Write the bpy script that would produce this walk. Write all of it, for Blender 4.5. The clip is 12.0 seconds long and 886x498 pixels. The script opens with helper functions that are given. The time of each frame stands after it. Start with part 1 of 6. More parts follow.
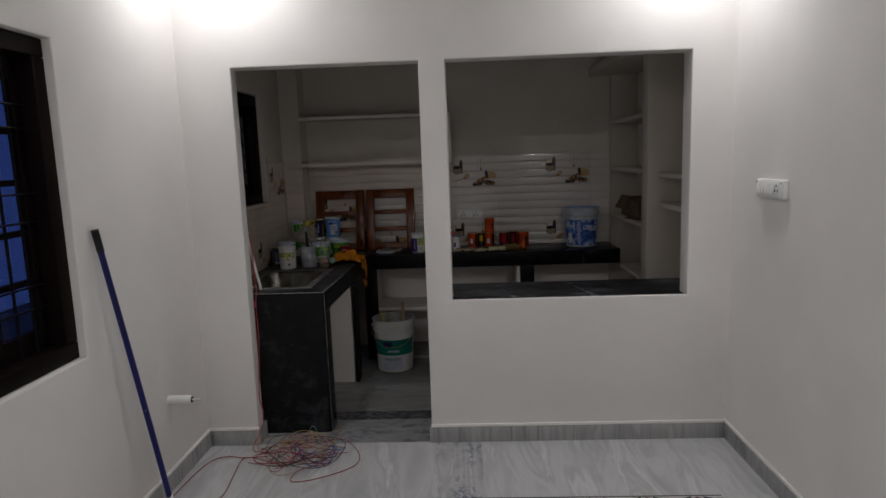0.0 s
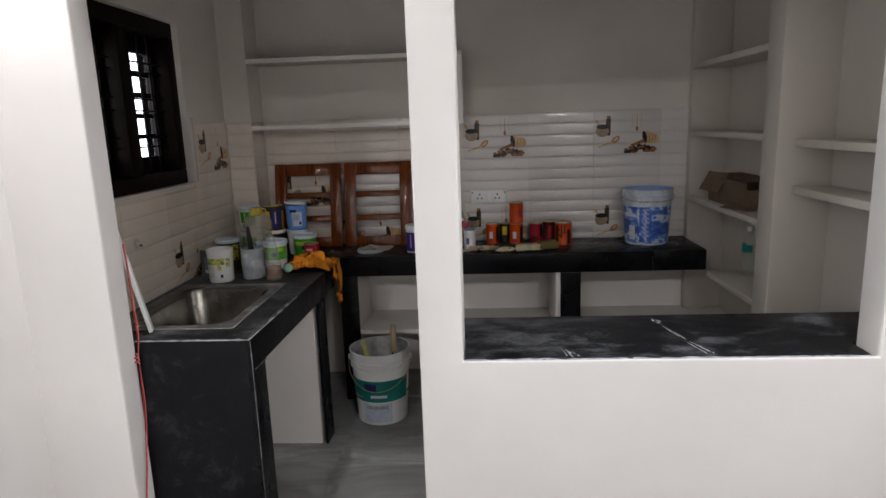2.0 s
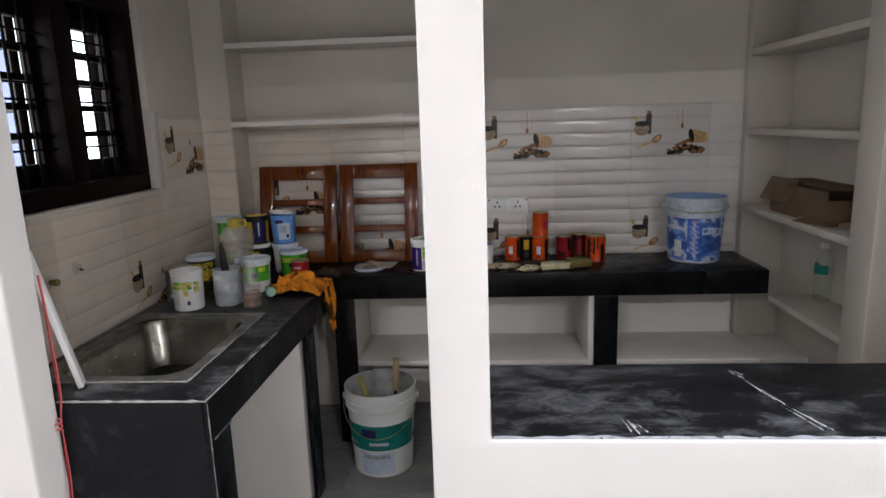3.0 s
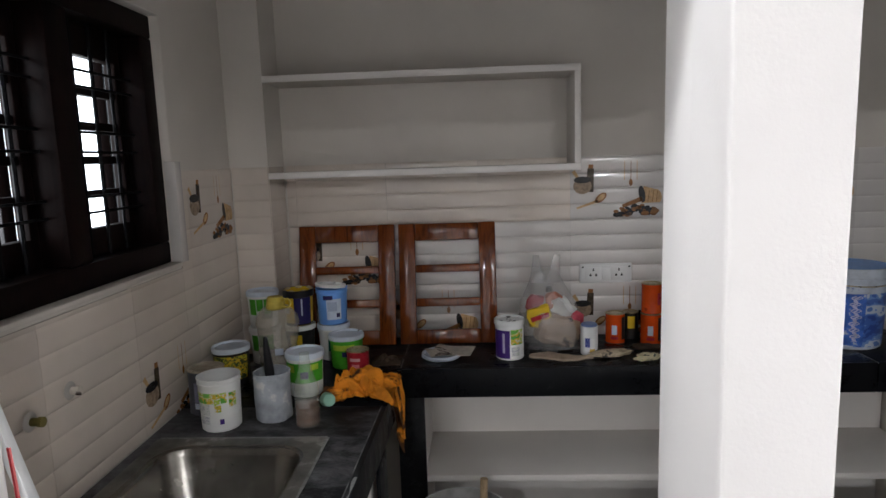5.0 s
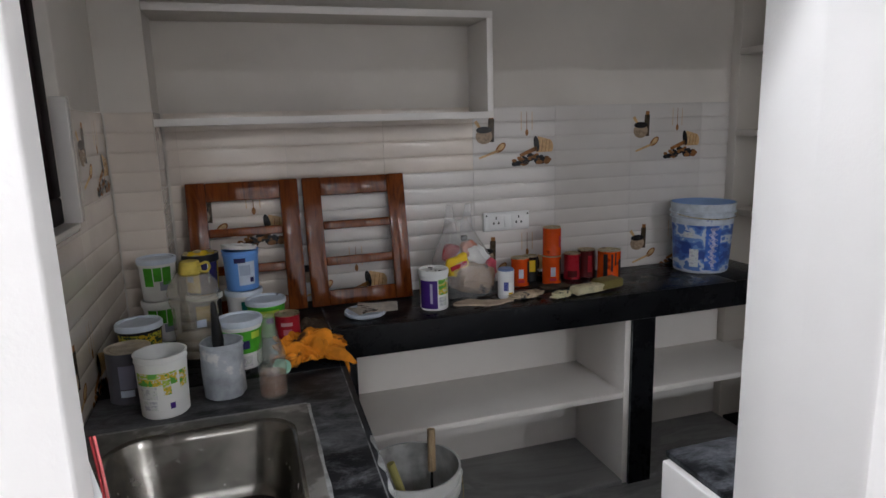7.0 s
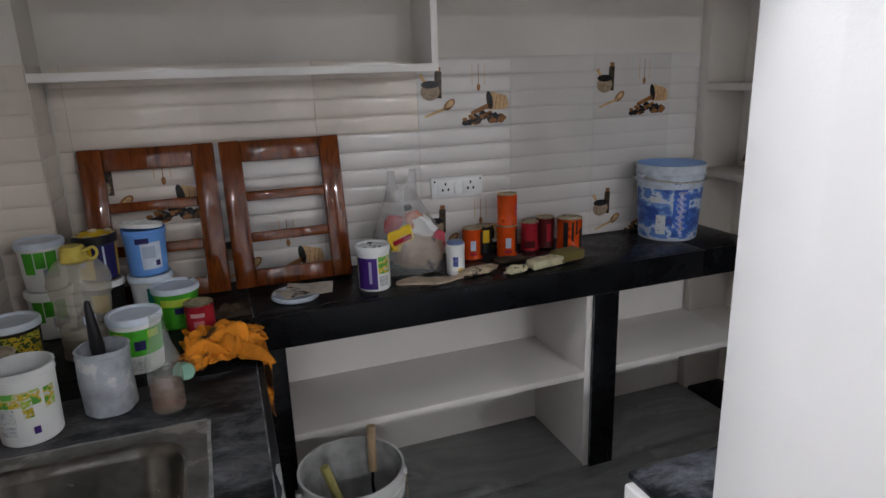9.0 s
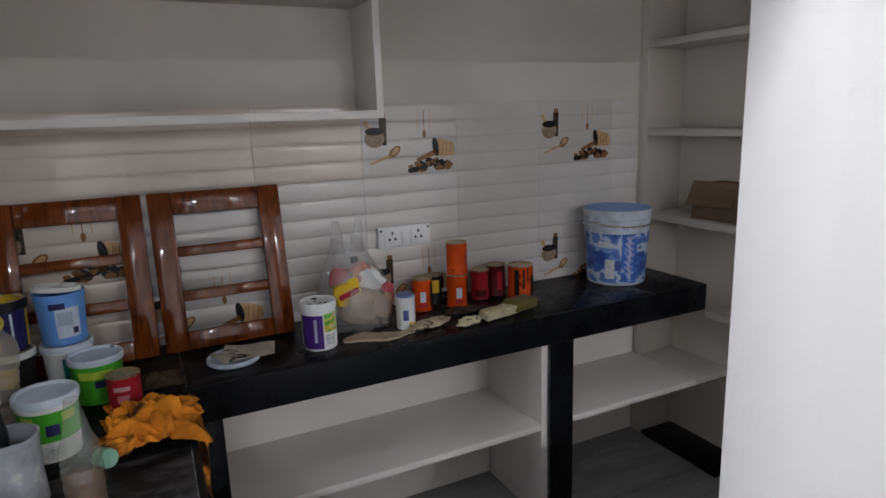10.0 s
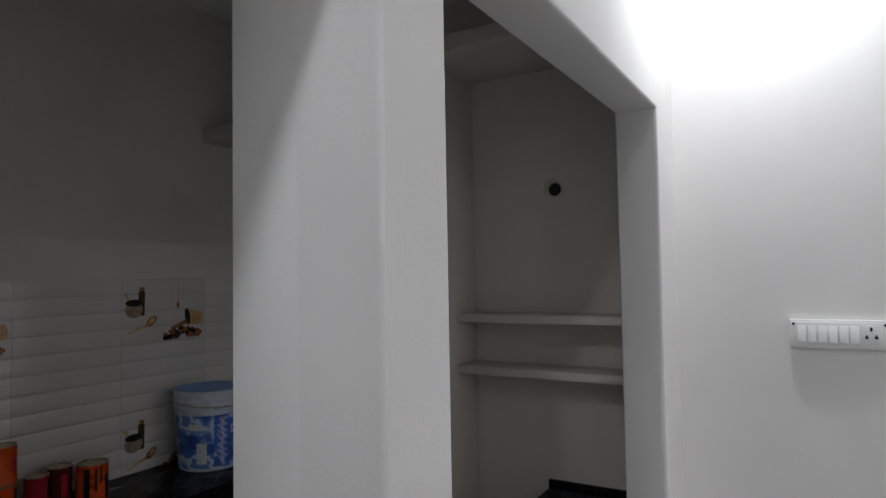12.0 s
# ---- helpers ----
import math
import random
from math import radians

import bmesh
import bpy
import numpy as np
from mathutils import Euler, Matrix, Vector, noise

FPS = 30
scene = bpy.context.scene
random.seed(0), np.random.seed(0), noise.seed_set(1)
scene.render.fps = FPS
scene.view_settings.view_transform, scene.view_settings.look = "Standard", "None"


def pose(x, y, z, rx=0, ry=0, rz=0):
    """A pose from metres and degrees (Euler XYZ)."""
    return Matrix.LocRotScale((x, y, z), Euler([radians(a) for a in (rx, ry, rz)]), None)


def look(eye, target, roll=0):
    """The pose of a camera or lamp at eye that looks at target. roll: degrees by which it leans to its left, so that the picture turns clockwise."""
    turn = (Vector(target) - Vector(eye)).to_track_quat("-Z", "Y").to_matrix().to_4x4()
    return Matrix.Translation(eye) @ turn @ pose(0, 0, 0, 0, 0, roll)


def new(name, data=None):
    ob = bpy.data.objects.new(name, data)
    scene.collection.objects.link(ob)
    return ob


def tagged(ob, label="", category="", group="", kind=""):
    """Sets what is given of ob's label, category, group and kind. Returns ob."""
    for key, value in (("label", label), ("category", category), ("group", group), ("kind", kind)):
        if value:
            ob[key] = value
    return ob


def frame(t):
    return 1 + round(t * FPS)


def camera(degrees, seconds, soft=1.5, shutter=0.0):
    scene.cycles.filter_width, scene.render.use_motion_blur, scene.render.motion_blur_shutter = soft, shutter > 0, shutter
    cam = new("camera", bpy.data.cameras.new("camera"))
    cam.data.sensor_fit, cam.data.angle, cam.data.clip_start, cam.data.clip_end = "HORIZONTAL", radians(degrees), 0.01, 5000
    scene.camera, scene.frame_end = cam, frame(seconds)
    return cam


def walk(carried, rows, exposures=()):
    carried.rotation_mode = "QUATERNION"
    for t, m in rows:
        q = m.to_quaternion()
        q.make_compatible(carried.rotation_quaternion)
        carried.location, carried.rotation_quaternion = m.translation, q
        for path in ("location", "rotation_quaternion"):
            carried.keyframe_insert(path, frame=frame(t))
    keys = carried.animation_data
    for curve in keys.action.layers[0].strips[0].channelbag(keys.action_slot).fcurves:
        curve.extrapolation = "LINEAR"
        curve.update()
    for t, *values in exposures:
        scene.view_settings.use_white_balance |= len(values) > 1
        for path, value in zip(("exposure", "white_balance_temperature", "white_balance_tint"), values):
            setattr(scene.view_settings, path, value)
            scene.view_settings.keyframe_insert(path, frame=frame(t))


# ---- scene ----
cam = camera(70.5, 12.0)
PATH = [
    (0, (0.402, 0.208, 1.594), (0.32, 2.185, 1.306), -2.0),
    (0.5, (0.416, 0.508, 1.567), (0.326, 2.447, 1.086), -2.1),
    (1, (0.434, 0.89, 1.564), (0.345, 2.83, 1.088), -2.0),
    (1.5, (0.407, 1.31, 1.564), (0.288, 3.261, 1.141), -2.1),
    (2, (0.368, 1.693, 1.565), (0.246, 3.65, 1.17), -2.0),
    (2.5, (0.365, 2.011, 1.558), (0.237, 3.968, 1.165), -2.1),
    (3, (0.298, 2.226, 1.55), (0.164, 4.181, 1.153), -1.9),
    (3.2, (0.25, 2.295, 1.567), (0.12, 4.247, 1.153), -1.6),
    (5, (-0.122, 2.844, 1.616), (-0.228, 4.821, 1.33), -1.9),
    (5.5, (-0.181, 2.914, 1.629), (-0.205, 4.895, 1.36), -2.0),
    (6, (-0.337, 2.94, 1.587), (-0.17, 4.919, 1.356), -1.9),
    (6.5, (-0.501, 3.004, 1.575), (-0.144, 4.954, 1.313), -1.7),
    (7, (-0.654, 2.967, 1.534), (-0.071, 4.84, 1.147), -1.7),
    (7.2, (-0.662, 2.959, 1.511), (-0.077, 4.815, 1.051), -1.8),
    (8.8, (-0.488, 3.187, 1.54), (0.162, 4.987, 0.957), -1.7),
    (9, (-0.482, 3.198, 1.539), (0.182, 5.008, 1.007), -1.9),
    (9.5, (-0.482, 3.251, 1.576), (0.241, 5.058, 1.119), -1.7),
    (10, (-0.48, 3.31, 1.556), (0.382, 5.066, 1.141), -1.9),
    (10.5, (-0.497, 3.294, 1.558), (0.571, 4.944, 1.183), -1.9),
    (11, (-0.490, 3.228, 1.574), (0.820, 4.720, 1.333), -1.5),
    (11.5, (-0.458, 3.156, 1.608), (1.078, 4.433, 1.574), -1.4),
    (12, (-0.398, 3.158, 1.591), (1.314, 4.188, 1.680), -1.0),
]

# ---- exposure follows the clip's automatic brightness ----
EXPOSURES = [(0.0, -1.50, 6450, 10), (0.5, -0.68, 6430, 10), (1.0, -0.18, 6430, 10), (1.5, -0.10, 6420, 10), (2.0, -0.02, 6380, 10), (2.5, 0.34, 6280, 10), (5.0, 0.27, 6180, 9), (6.5, 0.44, 6100, 9), (7.0, 0.36, 6040, 9), (9.0, 0.46, 6000, 9), (10.5, 0.30, 6000, 9), (11.2, 0.18, 6040, 9), (11.5, -0.05, 6060, 9), (12.0, -1.12, 6060, 8)]
walk(cam, [(t, look(eye, target, roll)) for t, eye, target, roll in PATH], EXPOSURES)

# ---- world and lights ----
world = bpy.data.worlds.new("sky")
scene.world = world
world.use_nodes = True
wn = world.node_tree.nodes
sky = wn.new("ShaderNodeTexSky")
sky.sky_type, sky.sun_disc = "NISHITA", False
sky.sun_elevation, sky.sun_rotation = radians(48), radians(90)
world.node_tree.links.new(sky.outputs[0], wn["Background"].inputs[0])
wn["Background"].inputs[1].default_value = 0.12

sun = new("sun", bpy.data.lights.new("sun", "SUN"))
sun.data.energy, sun.data.angle, sun.data.color = 2.0, radians(3), (1.0, 0.95, 0.88)
sun.matrix_world = look((8, 0.5, 9), (0, 0, 0))

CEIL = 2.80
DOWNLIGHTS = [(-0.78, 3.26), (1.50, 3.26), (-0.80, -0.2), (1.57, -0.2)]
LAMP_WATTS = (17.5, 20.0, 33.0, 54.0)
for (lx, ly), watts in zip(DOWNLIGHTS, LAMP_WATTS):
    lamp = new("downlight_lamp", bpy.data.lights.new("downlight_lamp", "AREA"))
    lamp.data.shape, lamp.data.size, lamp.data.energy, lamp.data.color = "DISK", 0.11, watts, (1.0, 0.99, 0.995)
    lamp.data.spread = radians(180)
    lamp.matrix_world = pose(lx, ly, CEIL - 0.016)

daylight = new("window_daylight", bpy.data.lights.new("window_daylight", "AREA"))
daylight.data.shape, daylight.data.size, daylight.data.size_y, daylight.data.energy, daylight.data.color = "RECTANGLE", 0.74, 0.62, 2.5, (1.0, 0.975, 0.945)
daylight.matrix_world = look((-1.30, 4.37, 1.70), (0.2, 4.37, 1.55))

# ---- materials ----
def nodes_of(name):
    m = bpy.data.materials.new(name)
    m.use_nodes = True
    return m, m.node_tree.nodes, m.node_tree.links, m.node_tree.nodes["Principled BSDF"]


def ramp(ns, stops):
    r = ns.new("ShaderNodeValToRGB")
    el = r.color_ramp.elements
    while len(el) < len(stops):
        el.new(0.5)
    for e, (p, c) in zip(el, stops):
        e.position, e.color = p, (*c, 1)
    return r


def coords(ns, ls, scale=(1, 1, 1), shift=True):
    """Object coordinates, shifted at random from object to object."""
    tc, mp = ns.new("ShaderNodeTexCoord"), ns.new("ShaderNodeMapping")
    mp.inputs["Scale"].default_value = scale
    ls.new(tc.outputs["Object"], mp.inputs["Vector"])
    if shift:
        oi, mul = ns.new("ShaderNodeObjectInfo"), ns.new("ShaderNodeMath")
        mul.operation = "MULTIPLY"
        mul.inputs[1].default_value = 17.0
        ls.new(oi.outputs["Random"], mul.inputs[0])
        ls.new(mul.outputs[0], mp.inputs["Location"])
    return mp


def noise_node(ns, ls, vec, scale, detail=4, rough=0.55, distort=0.0):
    n = ns.new("ShaderNodeTexNoise")
    n.inputs["Scale"].default_value, n.inputs["Detail"].default_value = scale, detail
    n.inputs["Roughness"].default_value, n.inputs["Distortion"].default_value = rough, distort
    ls.new(vec.outputs[0], n.inputs["Vector"])
    return n


def bumped(ns, ls, bsdf, height, strength, distance=0.002):
    b = ns.new("ShaderNodeBump")
    b.inputs["Strength"].default_value, b.inputs["Distance"].default_value = strength, distance
    ls.new(height, b.inputs["Height"])
    ls.new(b.outputs[0], bsdf.inputs["Normal"])


def tint(c, k):
    return tuple(min(1.0, v * k) for v in c)


def plain(name, c, rough=0.5, metal=0.0, var=0.10, scale=7.0, fine=90.0, bump=0.15, stain=None, stain_at=0.66, coat=0.0, vary=0.0, spec=0.3):
    """A surface with soft variation, fine grain and, where given, stains of another colour."""
    m, ns, ls, b = nodes_of(name)
    v = coords(ns, ls)
    n1, n2 = noise_node(ns, ls, v, scale), noise_node(ns, ls, v, fine, 3)
    stops = [(0.3, tint(c, 1 - var)), (min(0.62, stain_at - 0.02) if stain else 0.62, tint(c, 1 + var))]
    if stain:
        stops += [(stain_at, tint(c, 1 + var)), (min(stain_at + 0.06, 0.99), stain)]
    r = ramp(ns, stops)
    ls.new(n1.outputs[0], r.inputs[0])
    colour = r.outputs[0]
    if vary:
        oi, mx, vr = ns.new("ShaderNodeObjectInfo"), ns.new("ShaderNodeMixRGB"), ramp(ns, [(0.0, (1 - vary, 1 - vary * 1.1, 1 - vary * 1.2)), (1.0, (1, 1, 1))])
        mx.blend_type = "MULTIPLY"
        mx.inputs[0].default_value = 1.0
        ls.new(oi.outputs["Random"], vr.inputs[0])
        ls.new(colour, mx.inputs[1])
        ls.new(vr.outputs[0], mx.inputs[2])
        colour = mx.outputs[0]
    ls.new(colour, b.inputs["Base Color"])
    rr = ramp(ns, [(0.3, (rough * 0.85,) * 3), (0.7, (min(1, rough * 1.15),) * 3)])
    ls.new(n2.outputs[0], rr.inputs[0])
    ls.new(rr.outputs[0], b.inputs["Roughness"])
    b.inputs["Metallic"].default_value = metal
    b.inputs["Coat Weight"].default_value = coat
    b.inputs["Specular IOR Level"].default_value = spec
    if bump:
        bumped(ns, ls, b, n2.outputs[0], bump)
    return m


def wall_paint(name, c, patch=0.05, rough=0.75):
    """Rolled wall paint: faint patches, roller stipple and soft trowel waves."""
    m, ns, ls, b = nodes_of(name)
    v = coords(ns, ls, shift=False)
    n1, n2, n3 = noise_node(ns, ls, v, 1.7, 5), noise_node(ns, ls, v, 160, 2), noise_node(ns, ls, v, 5, 3)
    r = ramp(ns, [(0.3, tint(c, 1 - patch)), (0.65, tint(c, 1 + patch * 0.5)), (0.78, tint(c, 1 - patch * 0.6))])
    ls.new(n1.outputs[0], r.inputs[0])
    ls.new(r.outputs[0], b.inputs["Base Color"])
    b.inputs["Roughness"].default_value = rough
    b.inputs["Specular IOR Level"].default_value = 0.15
    add = ns.new("ShaderNodeMath")
    add.operation = "MULTIPLY_ADD"
    add.inputs[1].default_value = 6.0
    ls.new(n3.outputs[0], add.inputs[0])
    ls.new(n2.outputs[0], add.inputs[2])
    bumped(ns, ls, b, add.outputs[0], 0.25, 0.0015)
    return m


def marble(name, light, mid, dark, stretch, rough=0.28, vein=0.60, patch=0.55, ink=(2.6, 2.6), soft=0.05):
    """Streaked marble: soft cloudy bands along one way, and patches of dark mottling."""
    m, ns, ls, b = nodes_of(name)
    v = coords(ns, ls, stretch)
    v2 = coords(ns, ls, (stretch[0] * ink[0], stretch[1] * ink[1], stretch[2]))
    n1 = noise_node(ns, ls, v, 2.4, 5, 0.55, 0.9)
    fine = noise_node(ns, ls, v, 9.0, 3, 0.5, 0.2)
    n2 = noise_node(ns, ls, v2, 3.6, 4, 0.55, 0.5)
    gate = noise_node(ns, ls, coords(ns, ls, tuple(0.5 * s for s in stretch)), 2.0, 2, 0.5)
    n3 = noise_node(ns, ls, coords(ns, ls), 9, 3)
    r1 = ramp(ns, [(0.30, mid), (0.42, tint(light, 0.86)), (0.50, light), (0.57, tint(light, 0.80)), (0.63, tint(light, 1.12)), (0.74, mid)])
    rf = ramp(ns, [(0.3, (0.93, 0.93, 0.935)), (0.6, (1.0, 1.0, 1.0))])
    r2 = ramp(ns, [(vein - soft, (0, 0, 0)), (vein + soft, (1, 1, 1))])
    rg = ramp(ns, [(patch - 0.04, (0, 0, 0)), (patch + 0.06, (0.85, 0.85, 0.85))])
    for a, c in ((n1, r1), (fine, rf), (n2, r2), (gate, rg)):
        ls.new(a.outputs[0], c.inputs[0])
    both = ns.new("ShaderNodeMath")
    both.operation = "MULTIPLY"
    ls.new(r2.outputs[0], both.inputs[0])
    ls.new(rg.outputs[0], both.inputs[1])
    mul = ns.new("ShaderNodeMixRGB")
    mul.blend_type = "MULTIPLY"
    mul.inputs[0].default_value = 1.0
    ls.new(r1.outputs[0], mul.inputs[1])
    ls.new(rf.outputs[0], mul.inputs[2])
    mx = ns.new("ShaderNodeMixRGB")
    ls.new(both.outputs[0], mx.inputs[0])
    ls.new(mul.outputs[0], mx.inputs[1])
    mx.inputs[2].default_value = (*dark, 1)
    ls.new(mx.outputs[0], b.inputs["Base Color"])
    rr = ramp(ns, [(0.35, (rough,) * 3), (0.65, (rough * 1.35,) * 3)])
    ls.new(n3.outputs[0], rr.inputs[0])
    ls.new(rr.outputs[0], b.inputs["Roughness"])
    return m


def granite(name, dust, at):
    """Black polished granite under cement dust and wiped smears."""
    m, ns, ls, b = nodes_of(name)
    n1, n2, n3 = noise_node(ns, ls, coords(ns, ls, (1.0, 1.8, 1.0)), 8.0, 10, 0.78, 0.4), noise_node(ns, ls, coords(ns, ls), 420, 2), noise_node(ns, ls, coords(ns, ls), 1.8, 3)
    mix = ns.new("ShaderNodeMath")
    mix.operation = "MULTIPLY_ADD"
    mix.inputs[1].default_value = 0.6
    half = ns.new("ShaderNodeMath")
    half.operation = "MULTIPLY"
    half.inputs[1].default_value = 0.4
    ls.new(n3.outputs[0], half.inputs[0])
    ls.new(n1.outputs[0], mix.inputs[0])
    ls.new(half.outputs[0], mix.inputs[2])
    r = ramp(ns, [(0.3, (0.004, 0.004, 0.005)), (at, (0.009, 0.0095, 0.011)), (at + 0.10, tint(dust, 0.4)), (at + 0.24, dust)])
    ls.new(mix.outputs[0], r.inputs[0])
    colour = r.outputs[0]
    ls.new(colour, b.inputs["Base Color"])
    rr = ramp(ns, [(at - 0.15, (0.24,) * 3), (at + 0.15, (0.7,) * 3)])
    ls.new(mix.outputs[0], rr.inputs[0])
    ls.new(rr.outputs[0], b.inputs["Roughness"])
    b.inputs["Specular IOR Level"].default_value = 0.11
    bumped(ns, ls, b, n2.outputs[0], 0.05, 0.0004)
    return m


def timber(name, a, c, rough, coat, stretch=(9, 9, 1.2), spec=0.5):
    m, ns, ls, b = nodes_of(name)
    v = coords(ns, ls, stretch)
    n1, n2 = noise_node(ns, ls, v, 3.0, 7, 0.6, 1.5), noise_node(ns, ls, v, 26, 4)
    r = ramp(ns, [(0.3, a), (0.52, c), (0.7, tint(a, 0.7))])
    ls.new(n1.outputs[0], r.inputs[0])
    ls.new(r.outputs[0], b.inputs["Base Color"])
    b.inputs["Roughness"].default_value = rough
    b.inputs["Specular IOR Level"].default_value = spec
    b.inputs["Coat Weight"].default_value, b.inputs["Coat Roughness"].default_value = coat, 0.06
    bumped(ns, ls, b, n2.outputs[0], 0.2, 0.0008)
    return m


def clear(name, c, haze, through_tint=(1, 1, 1), rough=0.10, crinkle=0.5, scale=22):
    """Thin clear plastic: see-through skin, a little haze, gloss that grows towards the edge."""
    m, ns, ls, b = nodes_of(name)
    n = noise_node(ns, ls, coords(ns, ls), scale, 4, 0.6, 1.0)
    bump = ns.new("ShaderNodeBump")
    bump.inputs["Strength"].default_value, bump.inputs["Distance"].default_value = crinkle, 0.006
    ls.new(n.outputs[0], bump.inputs["Height"])
    tr, di, gl, lw = ns.new("ShaderNodeBsdfTransparent"), ns.new("ShaderNodeBsdfDiffuse"), ns.new("ShaderNodeBsdfGlossy"), ns.new("ShaderNodeLayerWeight")
    m1, m2 = ns.new("ShaderNodeMixShader"), ns.new("ShaderNodeMixShader")
    tr.inputs[0].default_value = (*through_tint, 1)
    di.inputs[0].default_value = (*c, 1)
    gl.inputs["Roughness"].default_value = rough
    lw.inputs["Blend"].default_value = 0.3
    edge = ramp(ns, [(0.0, (0.06,) * 3), (0.5, (0.14,) * 3), (1.0, (0.6,) * 3)])
    m1.inputs[0].default_value = haze
    for a in (di, gl, lw):
        ls.new(bump.outputs[0], a.inputs["Normal"])
    ls.new(lw.outputs["Facing"], edge.inputs[0])
    ls.new(tr.outputs[0], m1.inputs[1])
    ls.new(di.outputs[0], m1.inputs[2])
    ls.new(edge.outputs[0], m2.inputs[0])
    ls.new(m1.outputs[0], m2.inputs[1])
    ls.new(gl.outputs[0], m2.inputs[2])
    ls.new(m2.outputs[0], next(x for x in ns if x.type == "OUTPUT_MATERIAL").inputs["Surface"])
    return m


def mosaic(name, stops, scale=34.0, rough=0.4):
    """A busy printed label: flat blotches of a few inks."""
    m, ns, ls, b = nodes_of(name)
    n = noise_node(ns, ls, coords(ns, ls, (1, 1, 1.6)), scale, 2, 0.5)
    r = ramp(ns, stops)
    r.color_ramp.interpolation = "CONSTANT"
    ls.new(n.outputs[0], r.inputs[0])
    ls.new(r.outputs[0], b.inputs["Base Color"])
    b.inputs["Roughness"].default_value = rough
    return m


def glow(name, c, strength):
    m, ns, ls, b = nodes_of(name)
    b.inputs["Base Color"].default_value = (*c, 1)
    b.inputs["Emission Color"].default_value = (*c, 1)
    b.inputs["Emission Strength"].default_value = strength
    return m


HALL = wall_paint("hall_paint", (0.815, 0.79, 0.768))
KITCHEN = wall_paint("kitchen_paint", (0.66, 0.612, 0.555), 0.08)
WHITEWASH = wall_paint("white_primer", (0.83, 0.787, 0.742), 0.06)
# cream lowered so the shade inside the recesses is part of the paint
RECESS = wall_paint("shade_toned_recess_paint", (0.61, 0.562, 0.505), 0.07)
CEILING = wall_paint("ceiling_paint", (0.78, 0.77, 0.75))
MARBLE_Y = marble("marble_along", (0.56, 0.56, 0.565), (0.40, 0.405, 0.415), (0.13, 0.135, 0.16), (2.4, 0.42, 1), vein=0.60, patch=0.70, ink=(2.0, 6.0))
MARBLE_VEINED = marble("marble_blue_veined", (0.50, 0.50, 0.51), (0.33, 0.335, 0.35), (0.09, 0.10, 0.16), (3.0, 0.6, 1), vein=0.54, patch=0.40, ink=(3.0, 9.0))
MARBLE_X = marble("marble_across", (0.57, 0.57, 0.565), (0.44, 0.44, 0.445), (0.14, 0.14, 0.155), (0.5, 2.4, 1), vein=0.57, patch=0.58, ink=(9.0, 3.6))
MARBLE_PATCHY = marble("marble_dark_mottled", (0.56, 0.56, 0.555), (0.42, 0.42, 0.425), (0.09, 0.09, 0.10), (0.5, 2.4, 1), vein=0.54, patch=0.49, ink=(10.0, 4.2), soft=0.03)
MARBLE_GREY = marble("marble_grey", (0.30, 0.295, 0.29), (0.20, 0.198, 0.195), (0.10, 0.10, 0.105), (0.7, 2.0, 1), 0.45, 0.62, 0.6, (2.0, 2.0), 0.12)
MARBLE_DARK = marble("marble_dark_band", (0.17, 0.175, 0.19), (0.09, 0.095, 0.11), (0.02, 0.02, 0.03), (1.2, 3.4, 1), 0.35, 0.50, 0.35, (5.0, 3.0))
MARBLE_DOOR = marble("marble_doorway", (0.33, 0.332, 0.34), (0.23, 0.232, 0.24), (0.09, 0.095, 0.125), (0.8, 2.0, 1), 0.3, 0.57, 0.52, (5.0, 3.0), 0.09)
SKIRT = marble("marble_skirting", (0.37, 0.37, 0.365), (0.22, 0.222, 0.225), (0.08, 0.08, 0.09), (3.6, 3.6, 0.4), 0.35, 0.60, 0.56, (2.5, 2.5))
GRANITE = granite("black_granite", (0.085, 0.087, 0.093), 0.60)
GRANITE_WORN = granite("cement_smeared_granite", (0.24, 0.24, 0.255), 0.425)
GRANITE_DUSTY = granite("dusty_black_granite", (0.24, 0.25, 0.28), 0.495)
GRANITE_PANEL = granite("hazy_black_granite", (0.10, 0.103, 0.112), 0.50)
JOINT = plain("cement_joint", (0.24, 0.235, 0.23), 0.9, fine=200, bump=0.4)
TILE = plain("cream_tile", (0.72, 0.685, 0.655), 0.12, var=0.05, scale=2.2, fine=30, bump=0.02, coat=1.0, vary=0.12)
TILE_TAN = plain("beige_tile", (0.74, 0.655, 0.575), 0.2, var=0.08, scale=3.0, fine=30, bump=0.02, coat=0.8, vary=0.08)
GROUT = plain("tile_grout", (0.46, 0.43, 0.39), 0.9, fine=220)
DARKWOOD = timber("dark_stained_wood", (0.004, 0.0025, 0.0025), (0.009, 0.0045, 0.004), 0.5, 0.0, spec=0.06)
TEAK = timber("varnished_teak", (0.070, 0.013, 0.002), (0.190, 0.043, 0.006), 0.40, 1.0, spec=0.04)
IRON = plain("black_iron", (0.006, 0.006, 0.007), 0.6, 0.0, spec=0.08)
DULL_RIM = plain("cement_hazed_steel", (0.15, 0.145, 0.135), 0.42, 0.75, 0.35, 11, 60, 0.1, stain=(0.36, 0.35, 0.33), stain_at=0.57)
STEEL = plain("brushed_steel", (0.20, 0.19, 0.172), 0.24, 1.0, 0.35, 9, 40, 0.04, stain=(0.40, 0.385, 0.36), stain_at=0.60)
WHITE_PVC = plain("white_plastic", (0.84, 0.84, 0.83), 0.35, var=0.04)
